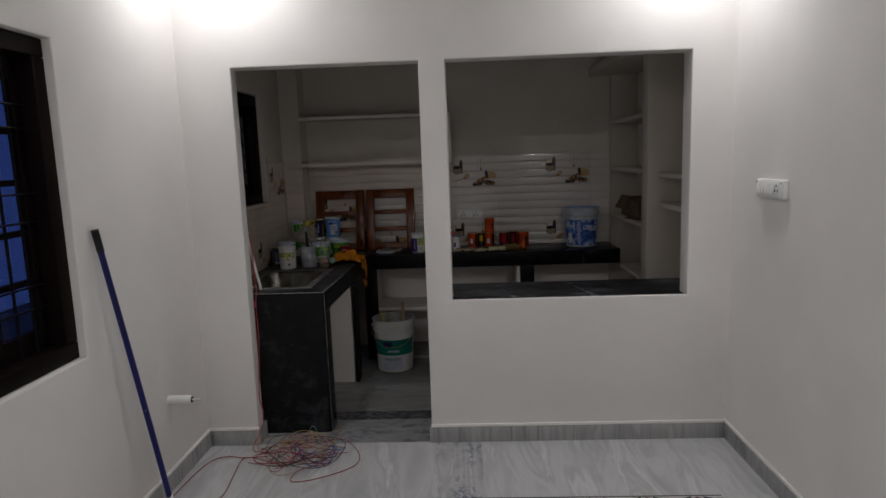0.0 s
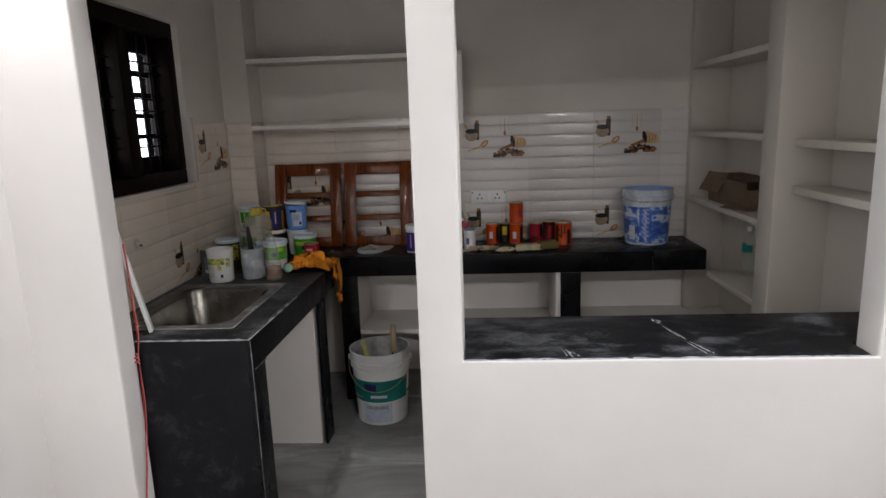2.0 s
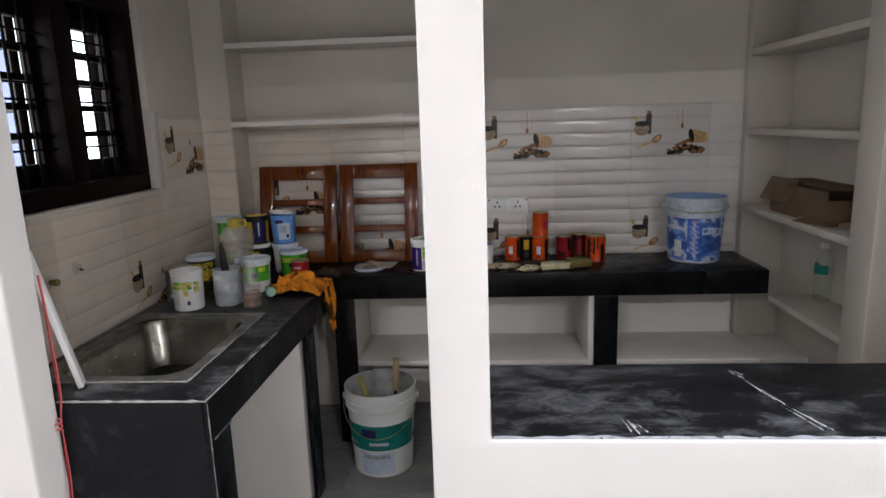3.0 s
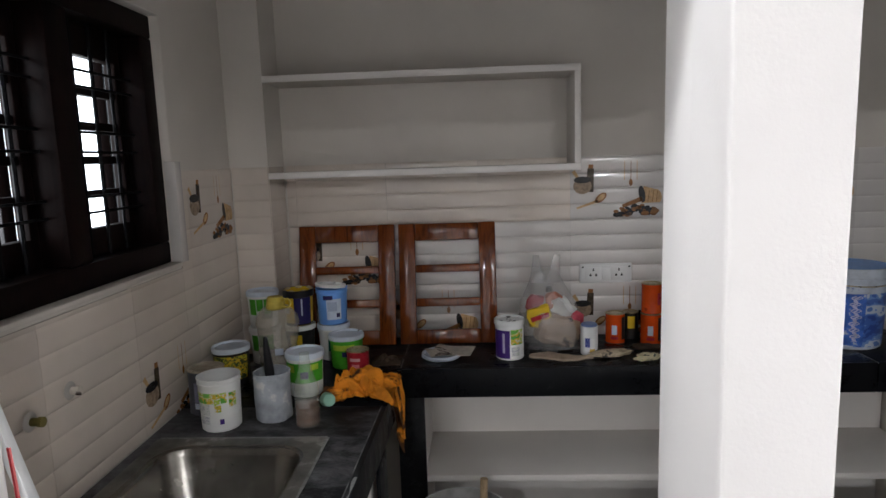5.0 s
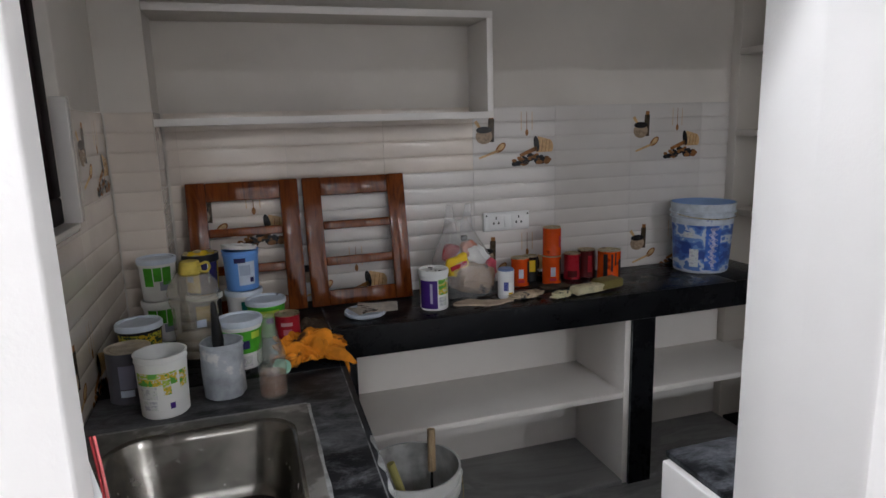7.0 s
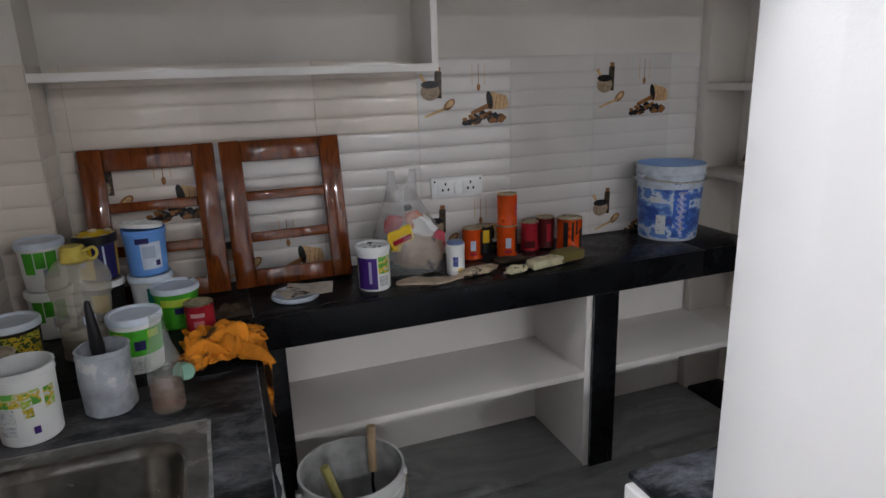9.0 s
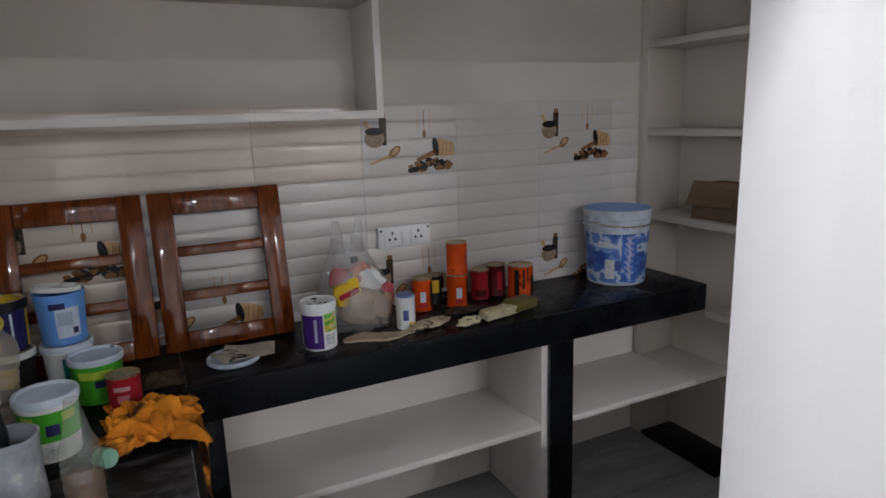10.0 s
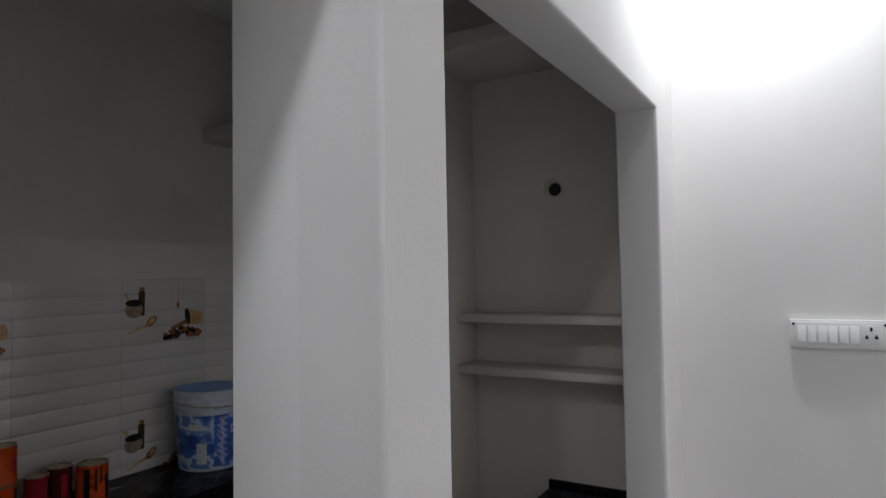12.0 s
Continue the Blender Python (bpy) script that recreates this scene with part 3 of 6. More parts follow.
def window(name, face, y0, y1, z0, z1, splits, label, leaf=False):
    """A dark timber window with an iron grille; face: its room side."""
    win = tagged(new(name), label, "window", "", "structure")
    win.matrix_world = pose(face, y0, z0)
    w, h, t, d = y1 - y0, z1 - z0, 0.068, 0.12
    for b in ((-d, 0, 0, w, 0, t), (-d, 0, 0, w, h - t, h), (-d, 0, 0, t, t, h - t), (-d, 0, w - t, w, t, h - t)):
        part("window_frame", boxes(b, bevel=0.006), DARKWOOD, win)
    edges = [t]
    for s in splits:
        part("mullion", boxes((-d, 0.002, s - 0.045, s + 0.045, t, h - t), bevel=0.006), DARKWOOD, win)
        edges += [s - 0.045, s + 0.045]
    edges.append(w - t)
    for a, b in zip(edges[::2], edges[1::2]):
        sash = part("sash", solid((-0.105, -0.07, a, a + 0.03, t, h - t), (-0.105, -0.07, b - 0.03, b, t, h - t),
                                  (-0.105, -0.07, a, b, t, t + 0.075), (-0.105, -0.07, a, b, h - t - 0.085, h - t), bevel=0.003), DARKWOOD, win)
        n = 5
        gap = (h - 2 * t - 0.16) / n
        for k in (0.5, 0.95, 2.22, 2.78, 4.05, 4.5):
            z = t + 0.075 + gap * k
            part("grille_rod", sweep([(-0.045, a + 0.002, z), (-0.045, b - 0.002, z)], 0.0042, 6), IRON, sash)
        for i in range(1, n):
            z = t + 0.075 + (h - 2 * t - 0.16) * i / n
            part("glazing_bar", boxes((-0.10, -0.078, a + 0.03, b - 0.03, z - 0.011, z + 0.011)), DARKWOOD, sash)
        if not leaf and y0 < 3:
            part("pane", boxes((-0.092, -0.088, a + 0.028, b - 0.028, t + 0.07, h - t - 0.08)), BLUE_PANE, sash, "blue tinted glass pane").visible_shadow = False
        if leaf:
            wide = b - a - 0.012
            panel = part("open_leaf", solid((-wide, 0, -0.014, 0.014, 0, 0.05), (-wide, 0, -0.014, 0.014, h - 2 * t - 0.05, h - 2 * t), (-0.045, 0, -0.014, 0.014, 0, h - 2 * t), (-wide, -wide + 0.045, -0.014, 0.014, 0, h - 2 * t), bevel=0.003), DARKWOOD, win, "dark leaf opened outwards")
            panel.location, panel.rotation_euler = (-0.138, b - 0.006, t), (0, 0, radians(-35 if a < 0.2 else -66))
            for k in range(4):
                z = 0.05 + (h - 2 * t - 0.1) * (k + 1) / 5
                part("leaf_bar", boxes((-wide + 0.046, -0.046, -0.010, 0.010, z - 0.012, z + 0.012)), DARKWOOD, panel)
            part("tinted_pane", boxes((-wide + 0.043, -0.043, -0.003, 0.003, 0.048, h - 2 * t - 0.048)), SMOKED, panel, "dark blue tinted glass")
        m = max(2, round((b - a) / 0.082))
        for i in range(1, m):
            y = a + (b - a) * i / m
            part("grille_bar", sweep([(-0.055, y, t), (-0.055, y, h - t)], 0.0055, 6), IRON, sash)
    return win


window("window_1", -1.148, 1.30, 2.55, 0.862, 2.078, [0.62], "dark stained wooden window with an iron grille in the hall wall")
window("window_2", -1.11, WY0 + 0.001, WY1 - 0.001, WZ0 + 0.002, WZ1 - 0.002, [0.42], "dark stained wooden window with an iron grille above the sink", True)
structure("window_sill", boxes((-1.11, KL - 0.001, WY0, WY1, WZ0 - 0.012, WZ0 + 0.0015), bevel=0.002), KITCHEN, "rough white cement sill under the kitchen window", "sill")
structure("trim_reveal", boxes((-1.108, KL + 0.004, WY1 - 0.004, WY1 + 0.036, WZ0, 1.634), bevel=0.003), TILE, "white tile edging beside the kitchen window", "trim")

# ---- worktops and their supports ----
SX0, SX1, SY0, SY1 = -1.005, -0.583, 3.88, 4.452      # sink bowl
DULL_JOINT = plain("dark_cement_joint", (0.11, 0.11, 0.112), 0.9, var=0.7, scale=22, stain=(0.30, 0.30, 0.30), stain_at=0.58)
sink_support = tagged(new("sink_counter"), "black granite sink counter with white plastered niches", "counter")
sink_support.matrix_world = pose(-0.75, 4.2, 0)


def under(parent, name, bm, material, label=""):
    ob = part(name, bm, material, parent, label)
    ob.matrix_parent_inverse = parent.matrix_world.inverted()
    return ob


def skewed(bm):
    """The sink counter's front runs a little out of square."""
    for v in bm.verts:
        if v.co.x > -0.5:
            v.co.x += 0.022 * (v.co.y - 3.74)
    return bm


under(sink_support, "worktop", skewed(solid(
    (KL, SX0, 3.7305, 4.72, 0.815, TOP), (SX1, -0.4545, 3.7305, 4.72, 0.815, TOP), (SX0, SX1, 3.7305, SY0, 0.815, TOP), (SX0, SX1, SY1, 4.72, 0.815, TOP),
    bevel=0.002)), GRANITE_WORN, "black granite worktop with cement smears")
under(sink_support, "front_strip", skewed(boxes((-0.4535, -0.438, 3.716, 4.72, 0.735, 0.8497), bevel=0.003)), GRANITE_PANEL)
under(sink_support, "end_panel", boxes((-1.05, -0.4545, 3.7145, 3.730, 0, 0.8497), bevel=0.003), GRANITE_PANEL, "dusty black granite end panel")
for b in ((-0.4385, -0.4365, 3.714, 3.717, 0.0, 0.846), (-0.456, -0.453, 3.72, 4.718, 0.8495, 0.8504), (-0.4375, -0.4355, 3.735, 3.842, 0.732, 0.737)):
    under(sink_support, "cement_joint", skewed(boxes(b)), DULL_JOINT)
under(sink_support, "support_wall", boxes((-1.04, -0.452, 3.734, 3.84, 0, 0.81), bevel=0.003), WHITEWASH)
under(sink_support, "edge_strip", boxes((-0.456, -0.438, 3.7145, 3.842, 0, 0.733), bevel=0.002), GRANITE)
under(sink_support, "support_wall", boxes((-1.04, -0.452, 4.56, 4.67, 0, 0.81), bevel=0.003), WHITEWASH)
under(sink_support, "edge_strip", skewed(boxes((-0.451, -0.438, 4.557, 4.672, 0, 0.733), bevel=0.002)), GRANITE)
under(sink_support, "niche_back", boxes((KL, -1.042, 3.735, 5.07, 0, 0.81)), WHITEWASH)

def squared(bm):
    """Carries the sink counter's skewed front on into the corner."""
    for v in bm.verts:
        if -0.5 < v.co.x < -0.4:
            v.co.x += 0.022 * (v.co.y - 3.74)
    return bm


back_counter = tagged(new("back_counter"), "black granite counter on white plastered supports", "counter")
back_counter.matrix_world = pose(0.3, 5.3, 0)
under(back_counter, "worktop", squared(solid((KL, 1.29, 5.0705, YB - 0.002, 0.815, TOP), (KL, -0.4545, 4.722, 5.0705, 0.815, TOP), bevel=0.002)), GRANITE, "black granite worktop")
under(back_counter, "worktop", boxes((1.293, KR + 0.004, 5.0705, YB - 0.002, 0.815, TOP), bevel=0.002), GRANITE, "short black granite worktop piece")
under(back_counter, "front_strip", boxes((-0.408, 1.290, 5.055, 5.0697, 0.74, 0.8497), bevel=0.003), GRANITE)
under(back_counter, "front_strip", boxes((1.293, KR + 0.004, 5.055, 5.0697, 0.74, 0.8497), bevel=0.003), GRANITE)
under(back_counter, "corner_strip", squared(boxes((-0.4535, -0.438, 4.722, 5.054, 0.735, 0.8497), bevel=0.003)), GRANITE)
for b in ((-0.415, -0.411, 5.072, 5.47, 0.8495, 0.8506), (1.2905, 1.2925, 5.056, 5.47, 0.845, 0.8503)):
    under(back_counter, "cement_joint", boxes(b), DULL_JOINT)
under(back_counter, "support_wall", boxes((-0.43, -0.335, 5.084, YB, 0, 0.81), bevel=0.003), WHITEWASH)
under(back_counter, "edge_strip", boxes((-0.432, -0.33, 5.070, 5.083, 0, 0.812), bevel=0.002), GRANITE)
under(back_counter, "support_wall", boxes((0.775, 0.905, 5.084, YB, 0, 0.81), bevel=0.003), WHITEWASH)
under(back_counter, "edge_strip", boxes((0.801, 0.910, 5.070, 5.083, 0, 0.737), bevel=0.002), GRANITE, "dusty black granite facing strip")
under(back_counter, "inner_shelf", boxes((-0.335, 0.775, 5.085, YB, 0.392, 0.418), bevel=0.004), WHITEWASH)
under(back_counter, "inner_shelf", boxes((0.905, KR + 0.01, 5.085, YB, 0.392, 0.418), bevel=0.004), WHITEWASH)
under(back_counter, "inner_shelf", boxes((KR + 0.01, XR - 0.008, 5.085, 5.428, 0.392, 0.418), bevel=0.004), WHITEWASH)
for b in ((0.7985, 0.8008, 5.069, 5.072, 0, 0.737), (0.801, 0.910, 5.0685, 5.0705, 0.7345, 0.7385)):
    under(back_counter, "cement_joint", boxes(b), DULL_JOINT)
under(back_counter, "niche_back", boxes((-0.335, KR + 0.01, YB - 0.006, YB + 0.004, 0.02, 0.81)), WHITEWASH)
structure("trim_plinth", boxes((-0.335, 0.775, 5.075, YB, 0, 0.022), (0.908, KR + 0.01, 5.075, YB, 0, 0.022), bevel=0.004), MARBLE_GREY, "low grey marble plinth under the counter", "plinth")

hatch_slab = tagged(mesh_ob("hatch_sill_slab", solid((0.307, 1.570, YF + 0.015, 3.704, 0.801, 0.816), (0.307, XR - 0.008, 3.704, 4.038, 0.801, 0.816), (0.180, 0.307, 3.830, 4.038, 0.801, 0.816), bevel=0.003), GRANITE_DUSTY),
                    "dusty black granite slab on the serving hatch", "sill slab")

PALE_MARK = plain("pale_scratch", (0.55, 0.56, 0.58), 0.9, var=0.3, scale=60, stain=(0.10, 0.10, 0.11), stain_at=0.55)
bm = bmesh.new()
rng = random.Random(11)
for x0, y0, x1, y1, count, fan in ((0.632, 3.71, 0.656, 3.603, 6, 0.022), (1.008, 3.96, 1.050, 3.75, 5, 0.006), (1.040, 3.78, 1.090, 3.625, 9, 0.014), (0.992, 4.015, 1.020, 3.93, 6, 0.012)):
    for k in range(count):
        off, a, b = rng.uniform(-fan, fan), rng.uniform(0.0, 0.45), rng.uniform(0.6, 1.0)
        p, q = Vector((x0 + (x1 - x0) * a + off * 0.6, y0 + (y1 - y0) * a)), Vector((x0 + (x1 - x0) * b + off, y0 + (y1 - y0) * b))
        side = Vector((-(q - p).y, (q - p).x)).normalized() * rng.uniform(0.0008, 0.0026)
        bm.faces.new([bm.verts.new((*c, 0.8164)) for c in (p, q - side, q, q + side)])
part("scratch_marks", bm, PALE_MARK, hatch_slab, "pale straight scratches in the dust", smooth=False)
bm = bmesh.new()
sheet(120, 2, lambda u, v: (0.309 + 1.258 * u, YF + 0.0155 + v * max(0.003, 0.012 + 0.014 * noise.noise(Vector((u * 22, 3.0, 0)))), 0.8166), 0.0004, bm=bm)
part("paint_smear", bm, plain("bluish_paint_smear", (0.34, 0.36, 0.41), 0.9, var=0.4, scale=30, stain=(0.06, 0.06, 0.07), stain_at=0.6), hatch_slab, "bluish grey paint smear along the front edge")

tagged(mesh_ob("hatch_upstand", boxes((XR - 0.022, XR - 0.0065, 3.703, 4.036, 0.8165, 0.848), bevel=0.002), GRANITE), "black granite upstand behind the hatch slab", "upstand")

# ---- shelf box on the end wall ----
shelf_box = tagged(new("wall_shelf_unit"), "white plastered open shelf box on the end wall", "shelf")
shelf_box.matrix_world = pose(-0.3, YB, 1.57)
for b in ((-0.925, 0.283, 5.272, YB + 0.006, 1.925, 1.949), (-0.925, 0.283, 5.272, YB + 0.006, 1.557, 1.581), (0.261, 0.283, 5.272, YB + 0.006, 1.582, 1.924)):
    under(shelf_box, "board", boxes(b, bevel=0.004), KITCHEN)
# thin pale facings put the hall light on the front edges into the paint
for b in ((-0.925, 0.284, 5.269, 5.272, 1.9245, 1.9495), (-0.925, 0.284, 5.269, 5.272, 1.5565, 1.5815), (0.2605, 0.284, 5.269, 5.272, 1.5815, 1.9245)):
    under(shelf_box, "front_edge", boxes(b, bevel=0.001), WHITEWASH, "front edge painted lighter for the hall light on it")

# ---- sink ----
sink = tagged(new("kitchen_sink"), "scratched stainless steel sink set in the granite worktop", "sink")
sink.matrix_world = pose((SX0 + SX1) / 2, (SY0 + SY1) / 2, TOP)


def rounded_loop(bm, hx, hy, r, z, n=7):
    vs = []
    for cx, cy, a0 in ((hx - r, hy - r, 0), (-hx + r, hy - r, 90), (-hx + r, -hy + r, 180), (hx - r, -hy + r, 270)):
        for i in range(n):
            a = radians(a0 + 90 * i / (n - 1))
            vs.append(bm.verts.new((cx + r * math.cos(a), cy + r * math.sin(a), z)))
    return vs


bm = bmesh.new()
HX, HY = (SX1 - SX0) / 2, (SY1 - SY0) / 2
loops = [rounded_loop(bm, *p) for p in ((HX + 0.035, HY + 0.04, 0.004, 0.0005), (HX + 0.034, HY + 0.039, 0.004, 0.003), (HX - 0.006, HY - 0.006, 0.085, 0.003), (HX - 0.014, HY - 0.014, 0.085, -0.002),
                                        (HX - 0.022, HY - 0.022, 0.082, -0.02), (HX - 0.034, HY - 0.034, 0.08, -0.145), (HX - 0.05, HY - 0.05, 0.075, -0.168), (HX - 0.08, HY - 0.08, 0.06, -0.176), (0.045, 0.045, 0.044, -0.182))]
for p, q in zip(loops, loops[1:]):
    for i in range(len(p)):
        j = (i + 1) % len(p)
        bm.faces.new((p[i], p[j], q[j], q[i]))
bm.faces.new(loops[-1][::-1])
bmesh.ops.recalc_face_normals(bm, faces=bm.faces)
for f in bm.faces:
    f.normal_flip() if f.calc_center_median().z < -0.17 and f.normal.z < 0 else None
for f in bm.faces:
    f.material_index = 1 if f.calc_center_median().z > 0.0015 else 0
part("bowl", bm, (STEEL, DULL_RIM), sink)
part("drain", lathe([(0.0, -0.1815), (0.02, -0.1812), (0.028, -0.178), (0.036, -0.1775), (0.04, -0.1805)], 24), IRON, sink, "dark drain ring")
CEMENT = plain("pale_cement", (0.26, 0.26, 0.255), 0.95, var=0.3, scale=40)
bm = bmesh.new()
sheet(90, 3, lambda u, v: (-0.852 + 0.412 * u, 3.7145 + (v - 0.25) * (0.010 + 0.012 * noise.noise(Vector((u * 14, 2.0, 0)))) + 0.002, 0.8512 - 0.0015 * (v < 0.2)), 0.0006, bm=bm)
under(sink_support, "worn_edge", bm, CEMENT, "pale worn cement smear on the front edge")
bm = bmesh.new()
sheet(90, 3, lambda u, v: (-0.4405 + 0.022 * (0.55 * u - 0.03) - (v - 0.2) * max(0.002, 0.006 + 0.012 * noise.noise(Vector((u * 11, 7.0, 0)))), 3.72 + 0.55 * u, 0.8512), 0.0006, bm=bm)
under(sink_support, "worn_edge", bm, CEMENT)
for side in (0, 1, 2):
    bm = bmesh.new()

    def smear(u, v):
        w = (0.007 + 0.006 * noise.noise(Vector((u * 9, side * 5.0, 0)))) * (v - 0.5) + 0.002 * noise.noise(Vector((u * 5, side, 3)))
        if side == 0:
            return (HX + 0.034 + w, (u - 0.5) * 2 * (HY + 0.035), 0.0035)
        return ((u - 0.5) * 2 * (HX + 0.03), (HY + 0.040 + w) * (1 if side == 1 else -1), 0.0035)
    sheet(60, 2, smear, 0.001, bm=bm)
    part("cement_smear", bm, CEMENT, sink, "pale cement smear along the rim")

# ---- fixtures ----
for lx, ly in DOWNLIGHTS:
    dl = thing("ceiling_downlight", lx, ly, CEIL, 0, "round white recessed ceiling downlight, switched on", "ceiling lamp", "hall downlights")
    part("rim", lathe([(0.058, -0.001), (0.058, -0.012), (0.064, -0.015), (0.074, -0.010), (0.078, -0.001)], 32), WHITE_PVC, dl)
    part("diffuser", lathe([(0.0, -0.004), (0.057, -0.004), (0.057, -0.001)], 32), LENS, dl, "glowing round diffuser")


def pins(bm, x, z, k=1.0):
    for dx, dz, w, h in ((0, 0.013, 0.0032, 0.0045), (-0.0105, -0.006, 0.0042, 0.0028), (0.0105, -0.006, 0.0042, 0.0028)):
        lathe([(w * k, 0.0), (w * k, 0.0012)], 10, bm=bm, at=(x + dx * k, z + dz * k))
        lathe([(h * k * 0.7, 0.0), (h * k * 0.7, 0.0012)], 8, bm=bm, at=(x + dx * k, z + dz * k + 0.005 * k))


def plate(name, width, height, deep, m, layout, label):
    """A modular wall plate. Local x to the right, y up the wall, z out of it."""
    p = tagged(new(name), label, "switchboard")
    p.matrix_world = m
    part("back_box", boxes((-width / 2, width / 2, -height / 2, height / 2, 0, deep), bevel=0.004), WHITE_PVC, p)
    part("cover_plate", boxes((-width / 2 + 0.006, width / 2 - 0.006, -height / 2 + 0.006, height / 2 - 0.006, deep, deep + 0.005), bevel=0.002), WHITE_PVC, p)
    x, top = -width / 2 + 0.02, deep + 0.005
    step = (width - 0.04) / sum({"s": 1, "o": 2}[c] for c in layout)
    for c in layout:
        if c == "s":
            bm = boxes((x + 0.002, x + step - 0.002, -height * 0.29, height * 0.29, top, top + 0.007), bevel=0.0015)
            for v in bm.verts:
                v.co.z += 0.004 * (v.co.y / (height * 0.29)) * (-1 if v.co.z > top + 0.003 else 0)
            part("rocker_switch", bm, WHITE_PVC, p)
            x += step
        else:
            s = part("socket", boxes((x + 0.002, x + 2 * step - 0.002, -height * 0.34, height * 0.34, top, top + 0.003), bevel=0.0012), WHITE_PVC, p)
            bm = bmesh.new()
            pins(bm, x + step, 0.0, 1.1)
            holes = part("pin_holes", bm, SOCKET_HOLE, s, "dark round pin holes")
            holes.location.z = top + 0.003
            x += 2 * step
    for sx in (-1, 1):
        screw = part("screw", lathe([(0.004, deep + 0.005), (0.004, deep + 0.0065), (0.0, deep + 0.0068)], 10), IRON, p)
        screw.location = (sx * (width / 2 - 0.012), height / 2 - 0.013, 0)
    return p


plate("wall_switchboard", 0.252, 0.084, 0.024, Matrix.Translation((XR, 3.121, 1.403)) @ Matrix(((0, 0, -1, 0), (-1, 0, 0, 0), (0, 1, 0, 0), (0, 0, 0, 1))), "sssssso", "white modular switchboard with rocker switches and a socket")
plate("wall_socket_plate", 0.216, 0.082, 0.012, Matrix.Translation((0.418, YB - 0.004, 1.117)) @ pose(0, 0, 0, 90, 0, 0), "oso", "white twin socket plate on the tiled wall")

pipe = thing("drain_pipe_stub", XL, 3.145, 0.445, 0, "white plastic drain pipe stub sticking out of the wall", "pipe")
part("pipe", lathe([(0.017, 0.10), (0.017, 0.002), (0.0215, 0.0), (0.0215, 0.118), (0.017, 0.118)], 24, caps=(True, False)), WHITE_PVC, pipe).rotation_euler = (0, radians(90), 0)
part("dark_core", lathe([(0.0, 0.1165), (0.0168, 0.1165)], 20, caps=(False, False)), BLACK, pipe).rotation_euler = (0, radians(90), 0)
part("plug_stick", sweep([(0.06, 0.003, -0.004), (0.16, -0.002, 0.002)], 0.004), WHITE_PVC, pipe)
hole = thing("exhaust_hole", XR - 0.006, 3.985, 1.905, 0, "round dark pipe hole in the recess wall with a plaster collar", "pipe hole")
# collar dimmed with the shade-toned recess paint too
part("collar", lathe([(0.024, 0.012), (0.026, 0.014), (0.045, 0.004), (0.05, 0.0)], 24, caps=(False, False)), RECESS, hole).rotation_euler = (0, radians(-90), 0)
part("bore", lathe([(0.0, 0.003), (0.025, 0.003), (0.025, 0.012)], 24, caps=(False, False)), BLACK, hole).rotation_euler = (0, radians(-90), 0)

for y, z, lng in ((4.190, 1.112, 0.030), (4.054, 1.095, 0.034)):
    t = thing("tap_outlet", KL, y, z, 0, "short capped water outlet in the tiled wall above the sink", "pipe", "sink water outlets")
    part("collar", lathe([(0.012, 0.0), (0.022, 0.004), (0.012, 0.008)], 16), GROUT, t).rotation_euler = (0, radians(90), 0)
    part("plug", lathe([(0.009, 0.0), (0.009, lng * 0.7), (0.011, lng * 0.7), (0.011, lng), (0.0, lng)], 14), OLIVE if lng > 0.032 else PAPER, t).rotation_euler = (0, radians(90), 0)

# ---- pots, tins and tubs ----
def tub(name, x, y, z, r, h, body, label, category, lid=None, bands=(), turn=0.0, taper=0.9, inside=None, wobble=0.0, group="", lid_label=""):
    """A plastic tub with a rolled rim, an optional lid and printed label bands (z0, z1, from, to, material)."""
    t = thing(name, x, y, z, turn, label, category, group)
    rb = r * taper

    def rad(v):
        return rb + (r - rb) * v / h
    wall = 0.0025
    outer = [(rb * 0.93, 0.0), (rb, 0.004), (rad(h * 0.5), h * 0.5), (rad(h * 0.88), h * 0.88), (r * 1.03, h * 0.885), (r * 1.03, h * 0.91), (r, h * 0.915), (r, h * 0.97), (r * 1.04, h * 0.975), (r * 1.04, h)]
    inner = [(r - wall, h), (r - wall, h * 0.95), (rad(h * 0.5) - wall, h * 0.5), (rb - wall, 0.008), (0.0, 0.007)]
    part("tub_body", lathe(outer + inner, 32, wobble, x * 10), body, t)
    if lid:
        part("lid", lathe([(r * 1.05, h * 0.93), (r * 1.075, h * 0.93), (r * 1.075, h + 0.004), (r * 1.03, h + 0.008), (r * 0.93, h + 0.007), (r * 0.9, h + 0.002), (0.0, h + 0.003)], 32, 0.01, x), lid, t, lid_label)
    if inside:
        part("contents", lathe([(rad(h * 0.6) - 0.004, h * 0.6), (r * 0.5, h * 0.6 + 0.004), (0.0, h * 0.6 + 0.001)], 24, 0.03), inside, t)
    for z0, z1, a0, a1, m in bands:
        part("print_band", lathe([(rad(z0 * h) + 0.0007, z0 * h), (rad(z1 * h) + 0.0007, z1 * h)], 14, wobble, x * 10, a0=a0, a1=a1), m, t)
    return t


